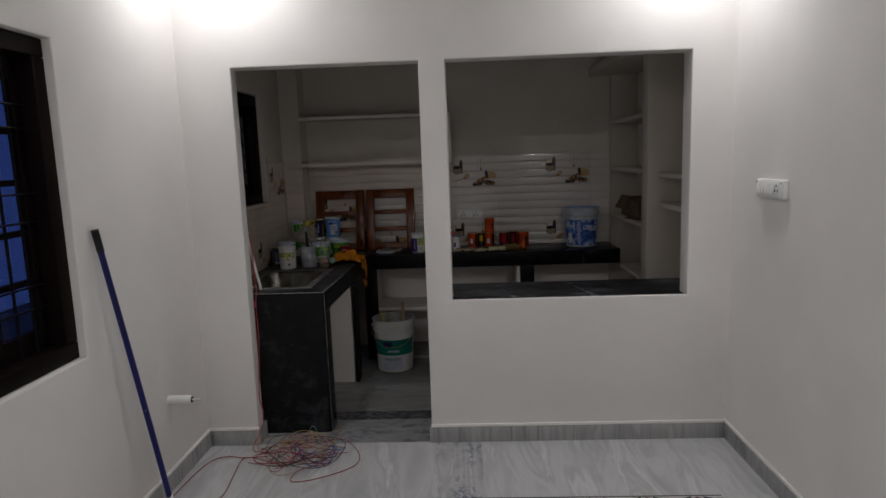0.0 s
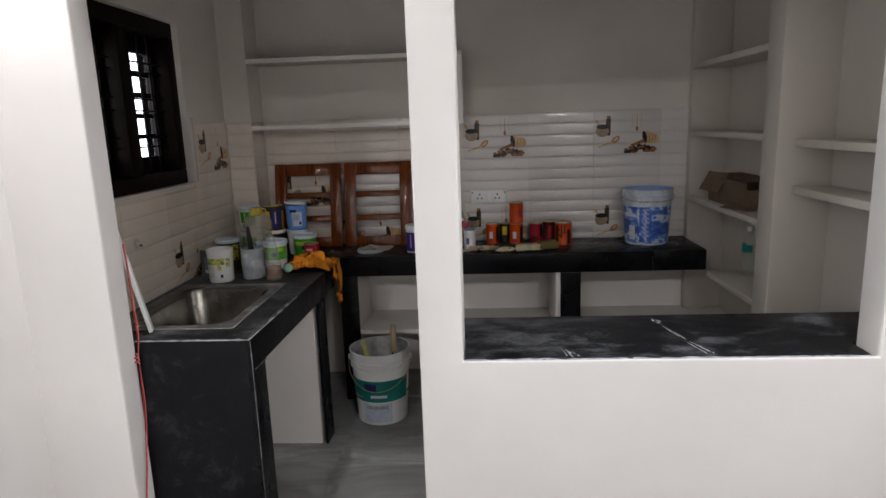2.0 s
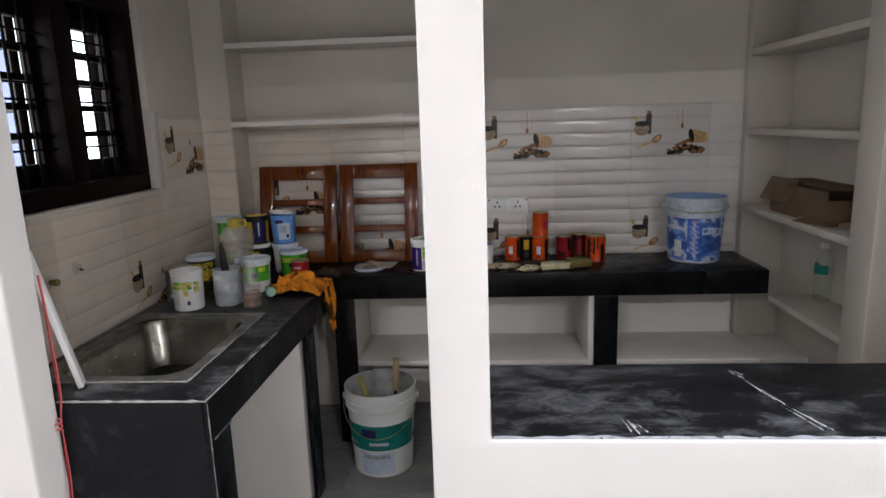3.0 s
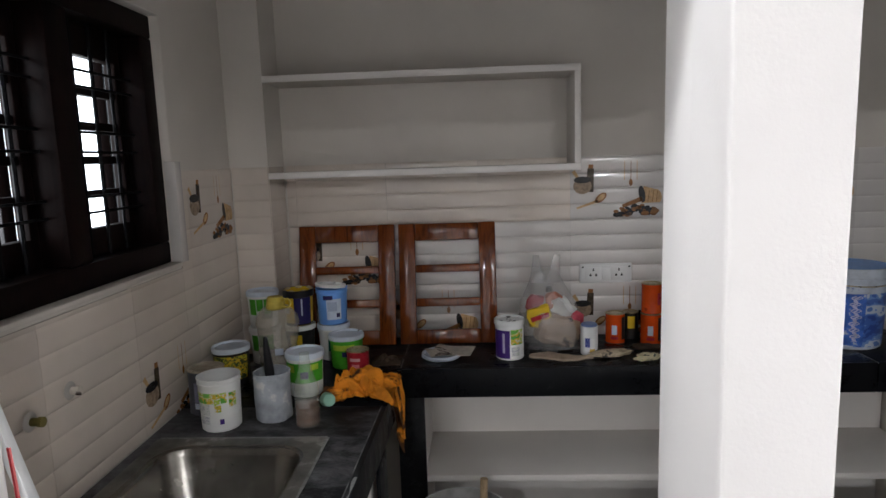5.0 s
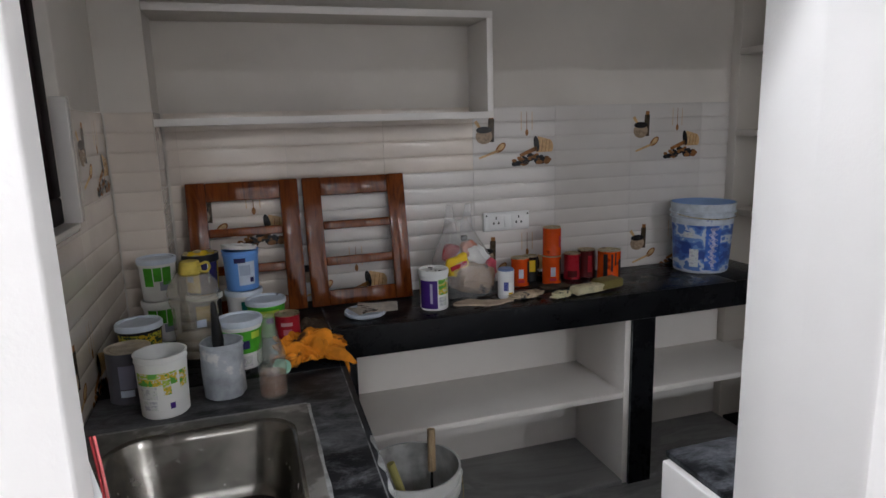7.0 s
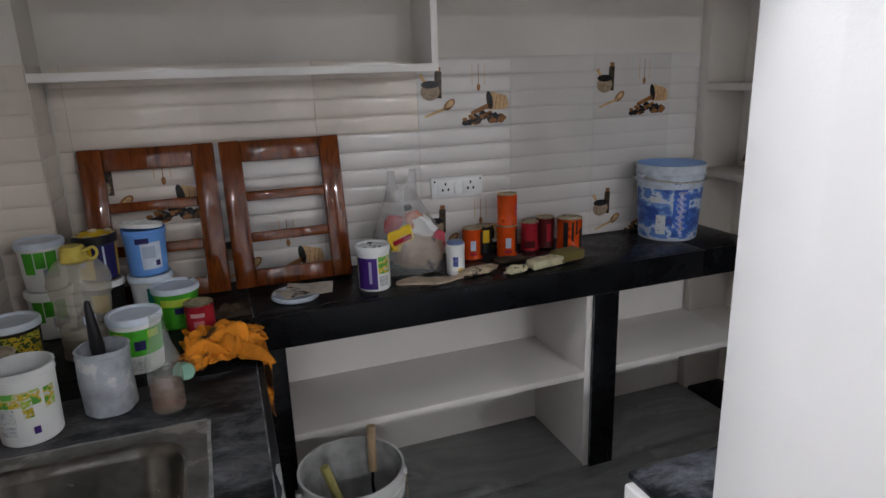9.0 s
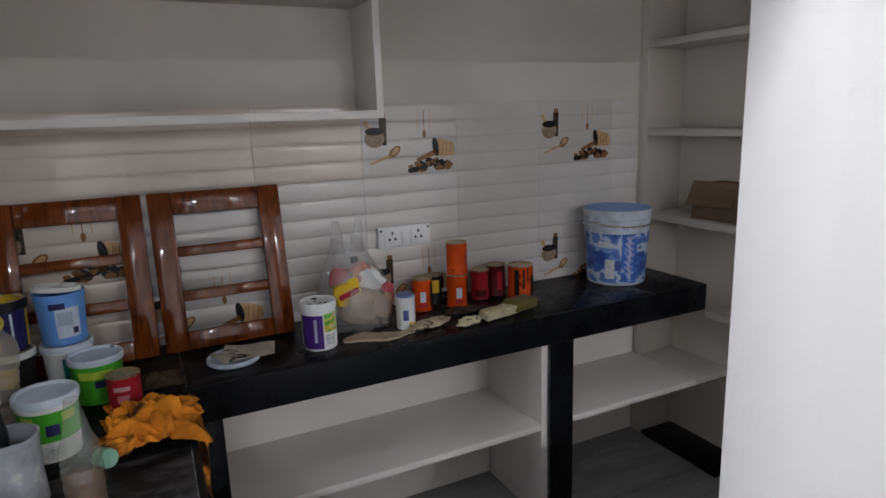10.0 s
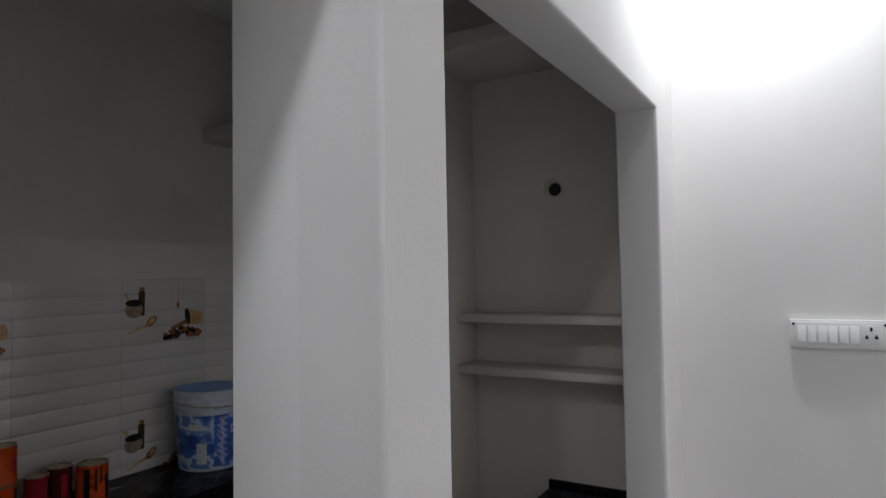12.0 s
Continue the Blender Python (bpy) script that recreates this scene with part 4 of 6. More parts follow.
def tin(name, x, y, z, r, h, body, label, bands=(), turn=0.0, top=None, group=""):
    """A lever-lid tin with rolled seams."""
    t = thing(name, x, y, z, turn, label, "paint tin", group)
    part("tin_body", lathe([(r * 0.96, 0.0), (r * 1.02, 0.001), (r * 1.02, 0.004), (r, 0.006), (r, h - 0.006), (r * 1.02, h - 0.004)], 30, caps=(True, False)), body, t)
    part("rim", lathe([(r * 1.02, h - 0.004), (r * 1.025, h - 0.001), (r, h), (r * 0.93, h - 0.001), (r * 0.92, h - 0.006), (r * 0.78, h - 0.006), (r * 0.76, h - 0.002), (r * 0.70, h - 0.004), (0.0, h - 0.005)], 30, caps=(False, False)), top or TIN, t, "tarnished metal lid")
    for z0, z1, a0, a1, m in bands:
        part("print_band", lathe([(r + 0.0006, z0 * h), (r + 0.0006, z1 * h)], 12, a0=a0, a1=a1), m, t)
    return t


tub("paint_tub", -0.891, 4.585, TOP, 0.0605, 0.158, TUB_WHITE, "white paint tub with green and yellow print, lid off", "paint tub", taper=0.93, inside=PALE_PRINT,
    bands=[(0.56, 0.76, -150, -50, LEAF_PRINT), (0.40, 0.66, -84, -66, LEAF_PRINT), (0.34, 0.55, -140, -98, TEXT_PRINT), (0.16, 0.32, -136, -100, TEXT_PRINT), (0.16, 0.26, -72, -60, VIOLET), (0.46, 0.74, -44, -20, LEAF_PRINT)])
mixing = tub("mixing_pot", -0.75, 4.64, TOP, 0.053, 0.148, TUB_GREY, "grey cement-caked mixing pot with a brush in it", "pot", taper=1.0, wobble=0.10, inside=TUB_GREY)
brush = thing("paint_brush", -0.755, 4.655, TOP + 0.02, 20, "dark-handled paint brush standing in the mixing pot", "brush")
part("handle", lathe([(0.013, 0.09), (0.015, 0.13), (0.012, 0.17), (0.008, 0.215), (0.006, 0.232), (0.003, 0.236)], 14), BLACK, brush).rotation_euler = (radians(4), radians(-3), 0)
part("bristles", boxes((-0.022, 0.022, -0.008, 0.008, 0.01, 0.10), bevel=0.004), BRISTLE, brush).rotation_euler = (radians(6), radians(-6), 0)


def bottle(name, x, y, z, r, h, neck, label, cap=None, fill=0.0, fill_mat=None, ribs=0, wobble=0.03, tag=None, shoulder=0.62):
    t = thing(name, x, y, z, 0, label, "bottle")
    pr = [(r * 0.8, 0.0), (r * 0.97, 0.008)]
    n = max(ribs * 4, 6)
    for i in range(n + 1):
        v = 0.06 + (shoulder - 0.06) * i / n
        pr.append((r * (1 - (0.07 if ribs and i % 4 == 2 else 0.0)), h * v))
    pr += [(r * 0.93, h * (shoulder + 0.08)), (r * 0.66, h * (shoulder + 0.19)), (neck * 1.15, h * 0.89), (neck, h * 0.91), (neck, h)]
    part("bottle_body", lathe(pr + [(neck * 0.8, h)], 30, wobble, x * 7, caps=(True, False)), PET if r > 0.05 else PET_THIN, t)
    if fill:
        part("liquid", lathe([(0.0, 0.006), (r * 0.92, 0.010), (r * 0.94, h * fill * 0.5), (r * 0.93, h * fill), (0.0, h * fill)], 26, wobble, x * 7), fill_mat, t)
    if cap:
        part("cap", lathe([(neck * 1.3, h * 0.93), (neck * 1.32, h * 1.01), (neck * 1.2, h * 1.02), (0.0, h * 1.02)], 20), cap, t)
    if tag:
        z0, z1, a0, a1, m = tag
        part("label", lathe([(r + 0.0012, z0 * h), (r + 0.0012, z1 * h)], 12, wobble, x * 7, a0=a0, a1=a1), m, t)
    return t


bottle("plastic_bottle", -0.628, 4.574, TOP, 0.036, 0.222, 0.014, "clear small plastic bottle with pinkish liquid, no cap", fill=0.30, fill_mat=LIQUID, ribs=3, tag=(0.30, 0.42, -115, -65, FILM), shoulder=0.5)
OLD_YELLOW = plain("dull_yellow_plastic", (0.46, 0.36, 0.06), 0.5, var=0.25, scale=30)
big = bottle("oil_can_bottle", -0.838, 4.982, TOP, 0.069, 0.295, 0.024, "large clear crumpled plastic jar with a yellow collar and handle", fill=0.22, fill_mat=BROWN_OIL, ribs=6, wobble=0.22, tag=(0.36, 0.44, -82, -58, PALE_PRINT), shoulder=0.70)
part("collar", lathe([(0.028, 0.258), (0.032, 0.266), (0.028, 0.296), (0.024, 0.302), (0.0, 0.300)], 22, 0.16), OLD_YELLOW, big, "dull yellow plastic collar")
part("carry_handle", sweep([(0.026, -0.01, 0.288), (0.050, -0.015, 0.296), (0.058, -0.015, 0.282), (0.048, -0.012, 0.266), (0.026, -0.01, 0.270)], 0.004), OLD_YELLOW, big)
bottle("water_bottle", 1.748, 4.945, 0.735, 0.036, 0.25, 0.013, "empty clear water bottle with a green label on the recess shelf", cap=WHITE_PVC, ribs=3, tag=(0.50, 0.66, 90, 270, TEAL))

tin("varnish_tin", -0.985, 4.71, TOP, 0.055, 0.140, top=plain("tan_dried_lid", (0.42, 0.36, 0.28), 0.7, var=0.25, scale=20), body= plain("dull_grey_print", (0.10, 0.10, 0.12), 0.4, var=0.2), label="dull grey paint tin with a dried lid", bands=[(0.3, 0.75, -110, -60, plain("lavender_print", (0.22, 0.22, 0.30), 0.5)), (0.15, 0.28, -110, -75, PALE_PRINT)])
tub("paint_tub", -0.988, 4.925, TOP, 0.061, 0.138, BLACK, "dark paint tub with yellow leaf print and white lid", "paint tub", LID, [(0.25, 0.86, -150, -10, DARK_LEAF)])
for k in (0, 1):
    tub("paint_tub", -0.957, 5.195, TOP + 0.142 * k, 0.058, 0.134, TUB_WHITE, "white paint tub with green leaf print, stacked in the corner", "paint tub", LID if k else TUB_WHITE,
        [(0.40, 0.86, -130, -100, GREEN), (0.52, 0.86, -97, -72, GREEN), (0.42, 0.86, -69, -40, GREEN), (0.28, 0.5, -80, -35, plain("grey_print", (0.30, 0.32, 0.38), 0.5))], group="stacked paint tubs")
    tub("paint_tub", -0.822, 5.215, TOP + 0.142 * k, 0.056, 0.134 if not k else 0.138, YELLOW if k else BLACK, "yellow and navy paint tub, paint dried over its rim" if k else "black and yellow paint tub under another tub", "paint tub",
        TUB_WHITE if not k else None, [(0.06, 0.86, -95, -20, NAVY), (0.35, 0.62, -150, -118, PALE_PRINT), (0.30, 0.78, -66, -60, PALE_PRINT), (0.02, 0.08, -180, 0, BLACK)] if k else [(0.4, 0.8, -120, -70, YELLOW)], group="stacked paint tubs", inside=BLACK if k else None)
    tub("paint_tub", -0.692, 5.225, TOP + 0.142 * k, 0.060, 0.134 if not k else 0.140, BLUE if k else TUB_WHITE, "sky blue paint tub with a tilted dirty lid" if k else "white and teal paint tub under a blue one", "paint tub",
        LID if not k else None, [(0.16, 0.74, -100, -42, PALE_PRINT), (0.72, 0.84, -112, -75, NAVY), (0.22, 0.34, -62, -48, NAVY), (0.40, 0.66, -96, -60, plain("grey_text_block", (0.36, 0.42, 0.55), 0.5))] if k else [(0.3, 0.8, -100, -60, TEAL), (0.25, 0.7, -50, -20, TEAL)], group="stacked paint tubs")
yellow_top = [o for o in bpy.data.objects if o.get("label", "").startswith("yellow and navy")][0]
part("rim_ring", lathe([(0.0575, 0.112), (0.0600, 0.114), (0.0602, 0.139), (0.0550, 0.1395), (0.0535, 0.120)], 30, 0.02, caps=(False, False)), BLACK, yellow_top, "black paint-coated rim")
loose = thing("loose_lid", -0.694, 5.219, TOP + 0.286, 0, "dirty white tub lid lying tilted on a blue tub", "lid")
part("disc", lathe([(0.0, 0.0), (0.058, 0.0), (0.060, 0.012), (0.054, 0.013), (0.050, 0.006), (0.0, 0.006)], 28, 0.03), TUB_WHITE, loose).rotation_euler = (radians(-5), radians(5), 0)
bm = bmesh.new()
for i in range(5):
    a = i * 1.3
    bmesh.ops.create_icosphere(bm, subdivisions=1, radius=1, matrix=Matrix.LocRotScale((0.03 * math.cos(a), 0.03 * math.sin(a), 0.009), Euler((0, 0, a)), (0.016, 0.007, 0.006)))
part("dried_paint", bm, TUB_WHITE, loose, "lumps of dried white paint")
bm = bmesh.new()
for i in range(7):
    a = i * 0.9
    bmesh.ops.create_icosphere(bm, subdivisions=1, radius=1, matrix=Matrix.LocRotScale((-0.822 + 0.052 * math.cos(a), 5.215 + 0.052 * math.sin(a), TOP + 0.279), Euler((0, 0, a)), (0.008, 0.016, 0.006)))
tagged(mesh_ob("dried_paint_skin", bm, plain("cream_dried_paint", (0.55, 0.45, 0.26), 0.7)), "cream dried paint skin on a tub rim", "paint skin")

tub("paint_tub", -0.622, 5.12, TOP, 0.063, 0.118, GREEN, "green paint tub with smeared bluish white lid", "paint tub", LID, [(0.62, 0.8, -130, -50, LIME), (0.42, 0.58, -95, -70, NAVY)])
tub("paint_tub", -0.705, 4.845, TOP, 0.061, 0.140, TUB_WHITE, "white and green paint tub with smeared lid", "paint tub", LID, [(0.36, 0.84, -175, -5, GREEN), (0.46, 0.64, -92, -66, NAVY), (0.62, 0.80, -140, -112, LIME), (0.66, 0.80, -60, -30, LIME), (0.08, 0.30, -130, -60, TEXT_PRINT)])
tin("paint_tin", -0.560, 5.02, TOP, 0.040, 0.094, RED, "small red paint tin with a rusty lid", [(0.62, 0.74, -125, -70, plain("white_red_print", (0.55, 0.36, 0.36), 0.4)), (0.3, 0.5, -115, -75, plain("pink_print", (0.62, 0.22, 0.25), 0.4))])

# orange cloth bunched over the counter edge
bm = bmesh.new()


def cloth_at(u, v):
    y = 4.715 + 0.265 * u + 0.02 * math.sin(9 * v)
    run = -0.600 + 0.450 * v
    wave = Vector((u * 11.5 + 4.0 * v, v * 8.5, 0.3))
    ridge = abs(noise.noise(wave)) + 0.5 * abs(noise.noise(wave * 2.3))
    heap = max(0.0, 1 - ((u - 0.32) / 0.50) ** 2 - ((v - 0.20) / 0.30) ** 2)
    if run < -0.412:
        z = TOP + 0.006 + 0.022 * ridge + heap * (0.010 + 0.072 * ridge)
        return (run + 0.05 * noise.noise(wave * 1.1 + Vector((5, 0, 0))), y + 0.05 * noise.noise(wave * 1.1), z)
    drop = (run + 0.412) / 0.262
    y2 = 4.92 + (y - 4.87) * (0.66 - 0.50 * drop) + 0.012 * math.sin(9 * drop + 5 * u)
    hem = 0.215 + 0.06 * noise.noise(Vector((u * 4, 0, 9)))
    return (-0.403 + 0.012 * math.sin(15 * u + 2 * drop) * min(1, 3 * drop), y2, TOP + 0.008 + 0.02 * ridge * (1 - drop) - hem * drop)


sheet(120, 130, cloth_at, 0.002, bm=bm)
tagged(mesh_ob("cleaning_cloth", bm, CLOTH), "stained orange cloth bunched on the worktop and hanging over its edge", "cloth")
bm = bmesh.new()
sheet(16, 16, lambda u, v: (-0.53 + 0.11 * u, 5.10 + 0.12 * v, TOP + 0.004 + 0.016 * abs(noise.noise(Vector((u * 4, v * 4, 7)))) * math.sin(math.pi * u) * math.sin(math.pi * v) * 2), 0.002, bm=bm)
tagged(mesh_ob("brown_rag", bm, RAG), "crumpled brown rag beside the tins", "rag")
bm = lathe([(0.02, 0.0), (0.023, 0.003), (0.020, 0.03), (0.017, 0.032), (0.0, 0.030)], 16)
cap = tagged(mesh_ob("bottle_cap", bm, plain("mint_plastic", (0.28, 0.52, 0.40), 0.4)), "mint green plastic cap on the cloth", "cap")
cap.matrix_world = pose(-0.606, 4.715, TOP + 0.026, 78, 0, 30)

# ---- window shutters leaning on the tiled wall ----
def shutter(x, turn, label):
    t = thing("window_shutter", x, 5.352, TOP + 0.006, turn, label, "shutter", "leaning shutters")
    t.matrix_world = pose(x, 5.352, TOP + 0.006, -10.2, 0, turn)
    w, h, s, d = 0.405, 0.503, 0.070, 0.030
    for a in (0, w - s):
        part("stile", boxes((a, a + s, 0, d, 0, h), bevel=0.005), TEAK, t)
    for z0, z1 in ((0.0, 0.060), (0.155, 0.190), (0.297, 0.330), (h - 0.072, h - 0.001)):
        part("rail", boxes((s, w - s, 0.003, d - 0.003, z0, z1), bevel=0.005), TEAK, t)
    return t


shutter(-0.868, 0.0, "varnished teak window shutter frame leaning on the wall")
shutter(-0.446, 0.8, "varnished teak window shutter frame leaning beside another")

# ---- things on the back worktop ----
plate_lid = thing("tub_lid", -0.268, 5.205, TOP, 0, "pale blue tub lid lying on the worktop", "lid")
part("disc", lathe([(0.0, 0.002), (0.07, 0.0), (0.078, 0.006), (0.076, 0.018), (0.072, 0.018), (0.066, 0.010), (0.0, 0.009)], 32, 0.02), LID, plate_lid)
for i, (dx, dy, turn, z) in enumerate(((0.02, -0.005, 18, 0.020), (0.05, 0.015, -12, 0.024))):
    bm = bmesh.new()
    sheet(10, 8, lambda u, v: (0.15 * (u - 0.5), 0.10 * (v - 0.5), 0.004 * math.sin(5 * u + 2 * v + i)), 0.0015, bm=bm)
    s = tagged(mesh_ob("sandpaper_sheet", bm, PAPER), "dirty stained paper sheet on a lid", "paper", "paper sheets")
    s.matrix_world = pose(-0.268 + dx, 5.205 + dy, TOP + z, 0, 3, turn)

tub("paint_can", -0.003, 5.19, TOP, 0.054, 0.146, TUB_WHITE, "white paint can with violet and lime print, paint-spattered lid", "paint can", TUB_WHITE,
    [(0.06, 0.80, -172, -92, VIOLET), (0.42, 0.82, -88, -30, LEAF_PRINT), (0.12, 0.36, -86, -50, TEXT_PRINT), (0.40, 0.82, -210, -176, LEAF_PRINT), (0.2, 0.72, -122, -112, plain("lilac_print", (0.40, 0.38, 0.52), 0.4))], taper=0.99, lid_label="white lid spattered with dark paint")
bm = bmesh.new()
for i in range(9):
    a, r = random.uniform(0, 6.3), random.uniform(0.005, 0.04)
    lathe([(random.uniform(0.003, 0.010), TOP + 0.1492), (0.001, TOP + 0.1502)], 8, 0.4, i, bm=bm, at=(-0.003 + r * math.cos(a), 5.19 + r * math.sin(a)))
tagged(mesh_ob("paint_spatter", bm, BLACK), "dark paint spatters on a can lid", "spatter")

bag = thing("carrier_bag", 0.178, 5.325, TOP, 0, "thin clear carrier bag with packets inside", "plastic bag")


def bag_at(u, v):
    a = 2 * math.pi * u
    k = (1.0 + 0.10 * math.sin(math.pi * min(v * 2, 1))) if v < 0.45 else max(0.34, 1.1 - 1.25 * (v - 0.45))
    crease = 1 + 0.10 * noise.noise(Vector((math.cos(a) * 2.2, math.sin(a) * 2.2, v * 4))) + 0.05 * math.sin(7 * a + 6 * v)
    return (0.115 * k * crease * math.cos(a) - 0.03 * v, 0.085 * k * crease * math.sin(a) + 0.02 * v, 0.003 + 0.30 * v + 0.012 * math.sin(3 * a) * v)


bm = bmesh.new()
sheet(44, 26, bag_at, bm=bm)
bmesh.ops.remove_doubles(bm, verts=bm.verts, dist=0.0005)
part("film", bm, FILM, bag, "clear crinkled plastic film")
for k, (bx, tip) in enumerate(((-0.058, -0.062), (0.010, 0.022))):
    bm = bmesh.new()
    sheet(6, 16, lambda u, v: (bx + (tip - bx) * v + 0.052 * (u - 0.5) * (1 - 0.55 * v), 0.02 + 0.006 * math.sin(6 * u + k), 0.255 + 0.125 * v + 0.01 * math.sin(5 * v)), 0.0008, bm=bm)
    part("bag_handle", bm, FILM, bag)
def packet(name, m, c, size, rot, label="", rough=0.012):
    bm = boxes((-size[0], size[0], -size[1], size[1], -size[2], size[2]), bevel=min(size) * 0.6)
    bmesh.ops.subdivide_edges(bm, edges=bm.edges, cuts=3, use_grid_fill=True)
    for v in bm.verts:
        v.co += rough * noise.noise_vector(v.co * 26 + Vector(c) * 9)
    o = part(name, bm, m, bag, label)
    o.location, o.rotation_euler = c, tuple(radians(a) for a in rot)


SPECK_PAPER = plain("spotted_brown_paper", (0.34, 0.235, 0.16), 0.8, var=0.15, scale=20, stain=(0.07, 0.05, 0.04), stain_at=0.60)
packet("packet", SPECK_PAPER, (0.018, -0.022, 0.078), (0.088, 0.048, 0.064), (6, 12, 8), "brown spotted paper packet")
packet("sachet", YELLOW, (-0.056, -0.060, 0.138), (0.044, 0.011, 0.042), (12, -16, 6), "yellow and red sachet")
packet("sachet", RED, (-0.056, -0.074, 0.138), (0.036, 0.003, 0.010), (12, -16, 6), rough=0.003)
packet("sachet", RED, (-0.070, -0.010, 0.180), (0.030, 0.018, 0.036), (0, 25, 0))
packet("sachet", plain("pink_film_print", (0.46, 0.07, 0.10), 0.4, var=0.3, scale=30), (0.085, -0.025, 0.100), (0.030, 0.022, 0.045), (0, 20, 20))
packet("wrapper", TUB_WHITE, (0.035, -0.030, 0.160), (0.050, 0.020, 0.038), (10, 40, 0), "crumpled white wrapper", 0.018)
packet("wrapper", plain("salmon_print", (0.52, 0.20, 0.13), 0.5, var=0.2, scale=30), (0.0, -0.03, 0.195), (0.032, 0.016, 0.030), (0, -30, 0), "", 0.016)
packet("wrapper", BLACK, (-0.015, -0.02, 0.238), (0.014, 0.010, 0.010), (0, 0, 0), "", 0.006)

jar = tub("glue_jar", 0.304, 5.213, TOP, 0.033, 0.112, TUB_WHITE, "small white plastic jar with a blue cap", "jar", None, [(0.15, 0.6, -135, -60, WHITE_PVC), (0.30, 0.62, -128, -95, plain("blue_mark", (0.04, 0.06, 0.30), 0.4)), (0.12, 0.24, -95, -60, YELLOW)], taper=0.98)
part("screw_cap", lathe([(0.029, 0.098), (0.031, 0.100), (0.031, 0.118), (0.027, 0.121), (0.0, 0.121)], 26), plain("blue_grey_cap", (0.16, 0.22, 0.42), 0.4), jar, "blue screw cap")

OR_BANDS = [(0.12, 0.88, -62, -20, BLACK), (0.30, 0.62, -122, -92, PALE_PRINT), (0.14, 0.24, -128, -85, RED)]
tin("paint_tin", 0.438, 5.372, TOP, 0.0385, 0.122, ORANGE, "small orange paint tin with a black panel", OR_BANDS, group="orange paint tins")
tin("paint_tin", 0.512, 5.43, TOP, 0.033, 0.112, BLACK, "small black and yellow paint tin behind others", [(0.4, 0.85, -120, -70, YELLOW)])
tin("paint_tin", 0.575, 5.347, TOP, 0.040, 0.124, ORANGE, "small orange paint tin under a second one", OR_BANDS, group="orange paint tins")
tin("paint_tin", 0.577, 5.349, TOP + 0.1245, 0.039, 0.122, ORANGE, "small orange paint tin stacked on another", [(0.3, 0.7, -70, -40, RED)], group="orange paint tins")
tin("paint_tin", 0.695, 5.385, TOP, 0.036, 0.116, RED, "small red paint tin with a dark label", [(0.1, 0.35, -150, -80, DARK_RED), (0.35, 0.9, -60, -10, BLACK)])
tin("paint_tin", 0.775, 5.40, TOP, 0.038, 0.124, DARK_RED, "small dark red paint tin", [(0.2, 0.8, -110, -80, RED)])
tin("paint_tin", 0.846, 5.328, TOP, 0.050, 0.128, ORANGE, "orange paint tin with black dribbles", [(0.1, 0.9, -150, -128, BLACK), (0.3, 0.9, -112, -102, BLACK), (0.0, 0.7, -70, -45, BLACK), (0.5, 0.95, -92, -84, BLACK)], group="orange paint tins")

# flat scraper, stiff glove and wide brush
scr = thing("wooden_scraper", 0.17, 5.168, TOP, -8, "pale wooden scraper scrap lying on the worktop", "scraper")
bm = bmesh.new()
sheet(18, 6, lambda u, v: (-0.10 + 0.24 * u, (v - 0.5) * (0.02 + 0.055 * math.sin(math.pi * min(1, u * 1.15)) ** 0.7) + 0.012 * math.sin(7 * u), 0.008 + 0.004 * noise.noise(Vector((u * 5, v * 5, 1)))), 0.007, bm=bm)
part("blade", bm, plain("dusty_wood", (0.42, 0.33, 0.25), 0.8, var=0.2, scale=20), scr)


def lump(name, x, y, z, size, m, label, category, seed, turn=0):
    bm = bmesh.new()
    bmesh.ops.create_icosphere(bm, subdivisions=4, radius=1)
    for v in bm.verts:
        n = v.co.normalized()
        k = 1 + 0.35 * noise.noise(n * 2.1 + Vector((seed, 0, 0))) + 0.14 * noise.noise(n * 6 + Vector((0, seed, 0)))
        v.co = Vector((n.x * size[0] * k, n.y * size[1] * k, max(-0.9 * size[2], n.z * size[2] * k)))
    o = tagged(mesh_ob(name, bm, m), label, category)
    o.matrix_world = pose(x, y, z + 0.9 * size[2], 0, 0, turn)
    return o


lump("stiff_glove", 0.375, 5.178, TOP, (0.085, 0.032, 0.013), plain("paint_stiff_fabric", (0.42, 0.34, 0.24), 0.9, var=0.35, scale=25, stain=(0.10, 0.09, 0.08), stain_at=0.58), "paint-stiffened cream glove on the worktop", "glove", 3.0, 10)
lump("dried_scraps", 0.55, 5.262, TOP, (0.07, 0.04, 0.008), RAG, "dark dried paint scraps between tins", "scraps", 5.0)
wide = thing("wide_brush", 0.66, 5.15, TOP, 12, "wide paint brush with cream bristles and olive handle", "brush")
bm = boxes((-0.10, 0.05, -0.035, 0.035, 0.004, 0.036), bevel=0.008)
bmesh.ops.subdivide_edges(bm, edges=bm.edges, cuts=2, use_grid_fill=True)
for v in bm.verts:
    v.co += 0.010 * noise.noise_vector(v.co * 22)
    v.co.z = max(v.co.z, 0.001)
part("bristles", bm, BRISTLE, wide, "paint-stiff cream bristles")
bm = boxes((0.02, 0.14, -0.036, 0.04, 0.006, 0.046), bevel=0.012)
part("handle", bm, OLIVE, wide, "olive handle block")
lump("paint_rag", 0.505, 5.125, TOP, (0.05, 0.026, 0.014), BRISTLE, "small paint-soaked cream rag on the worktop", "rag", 9.0, 20)

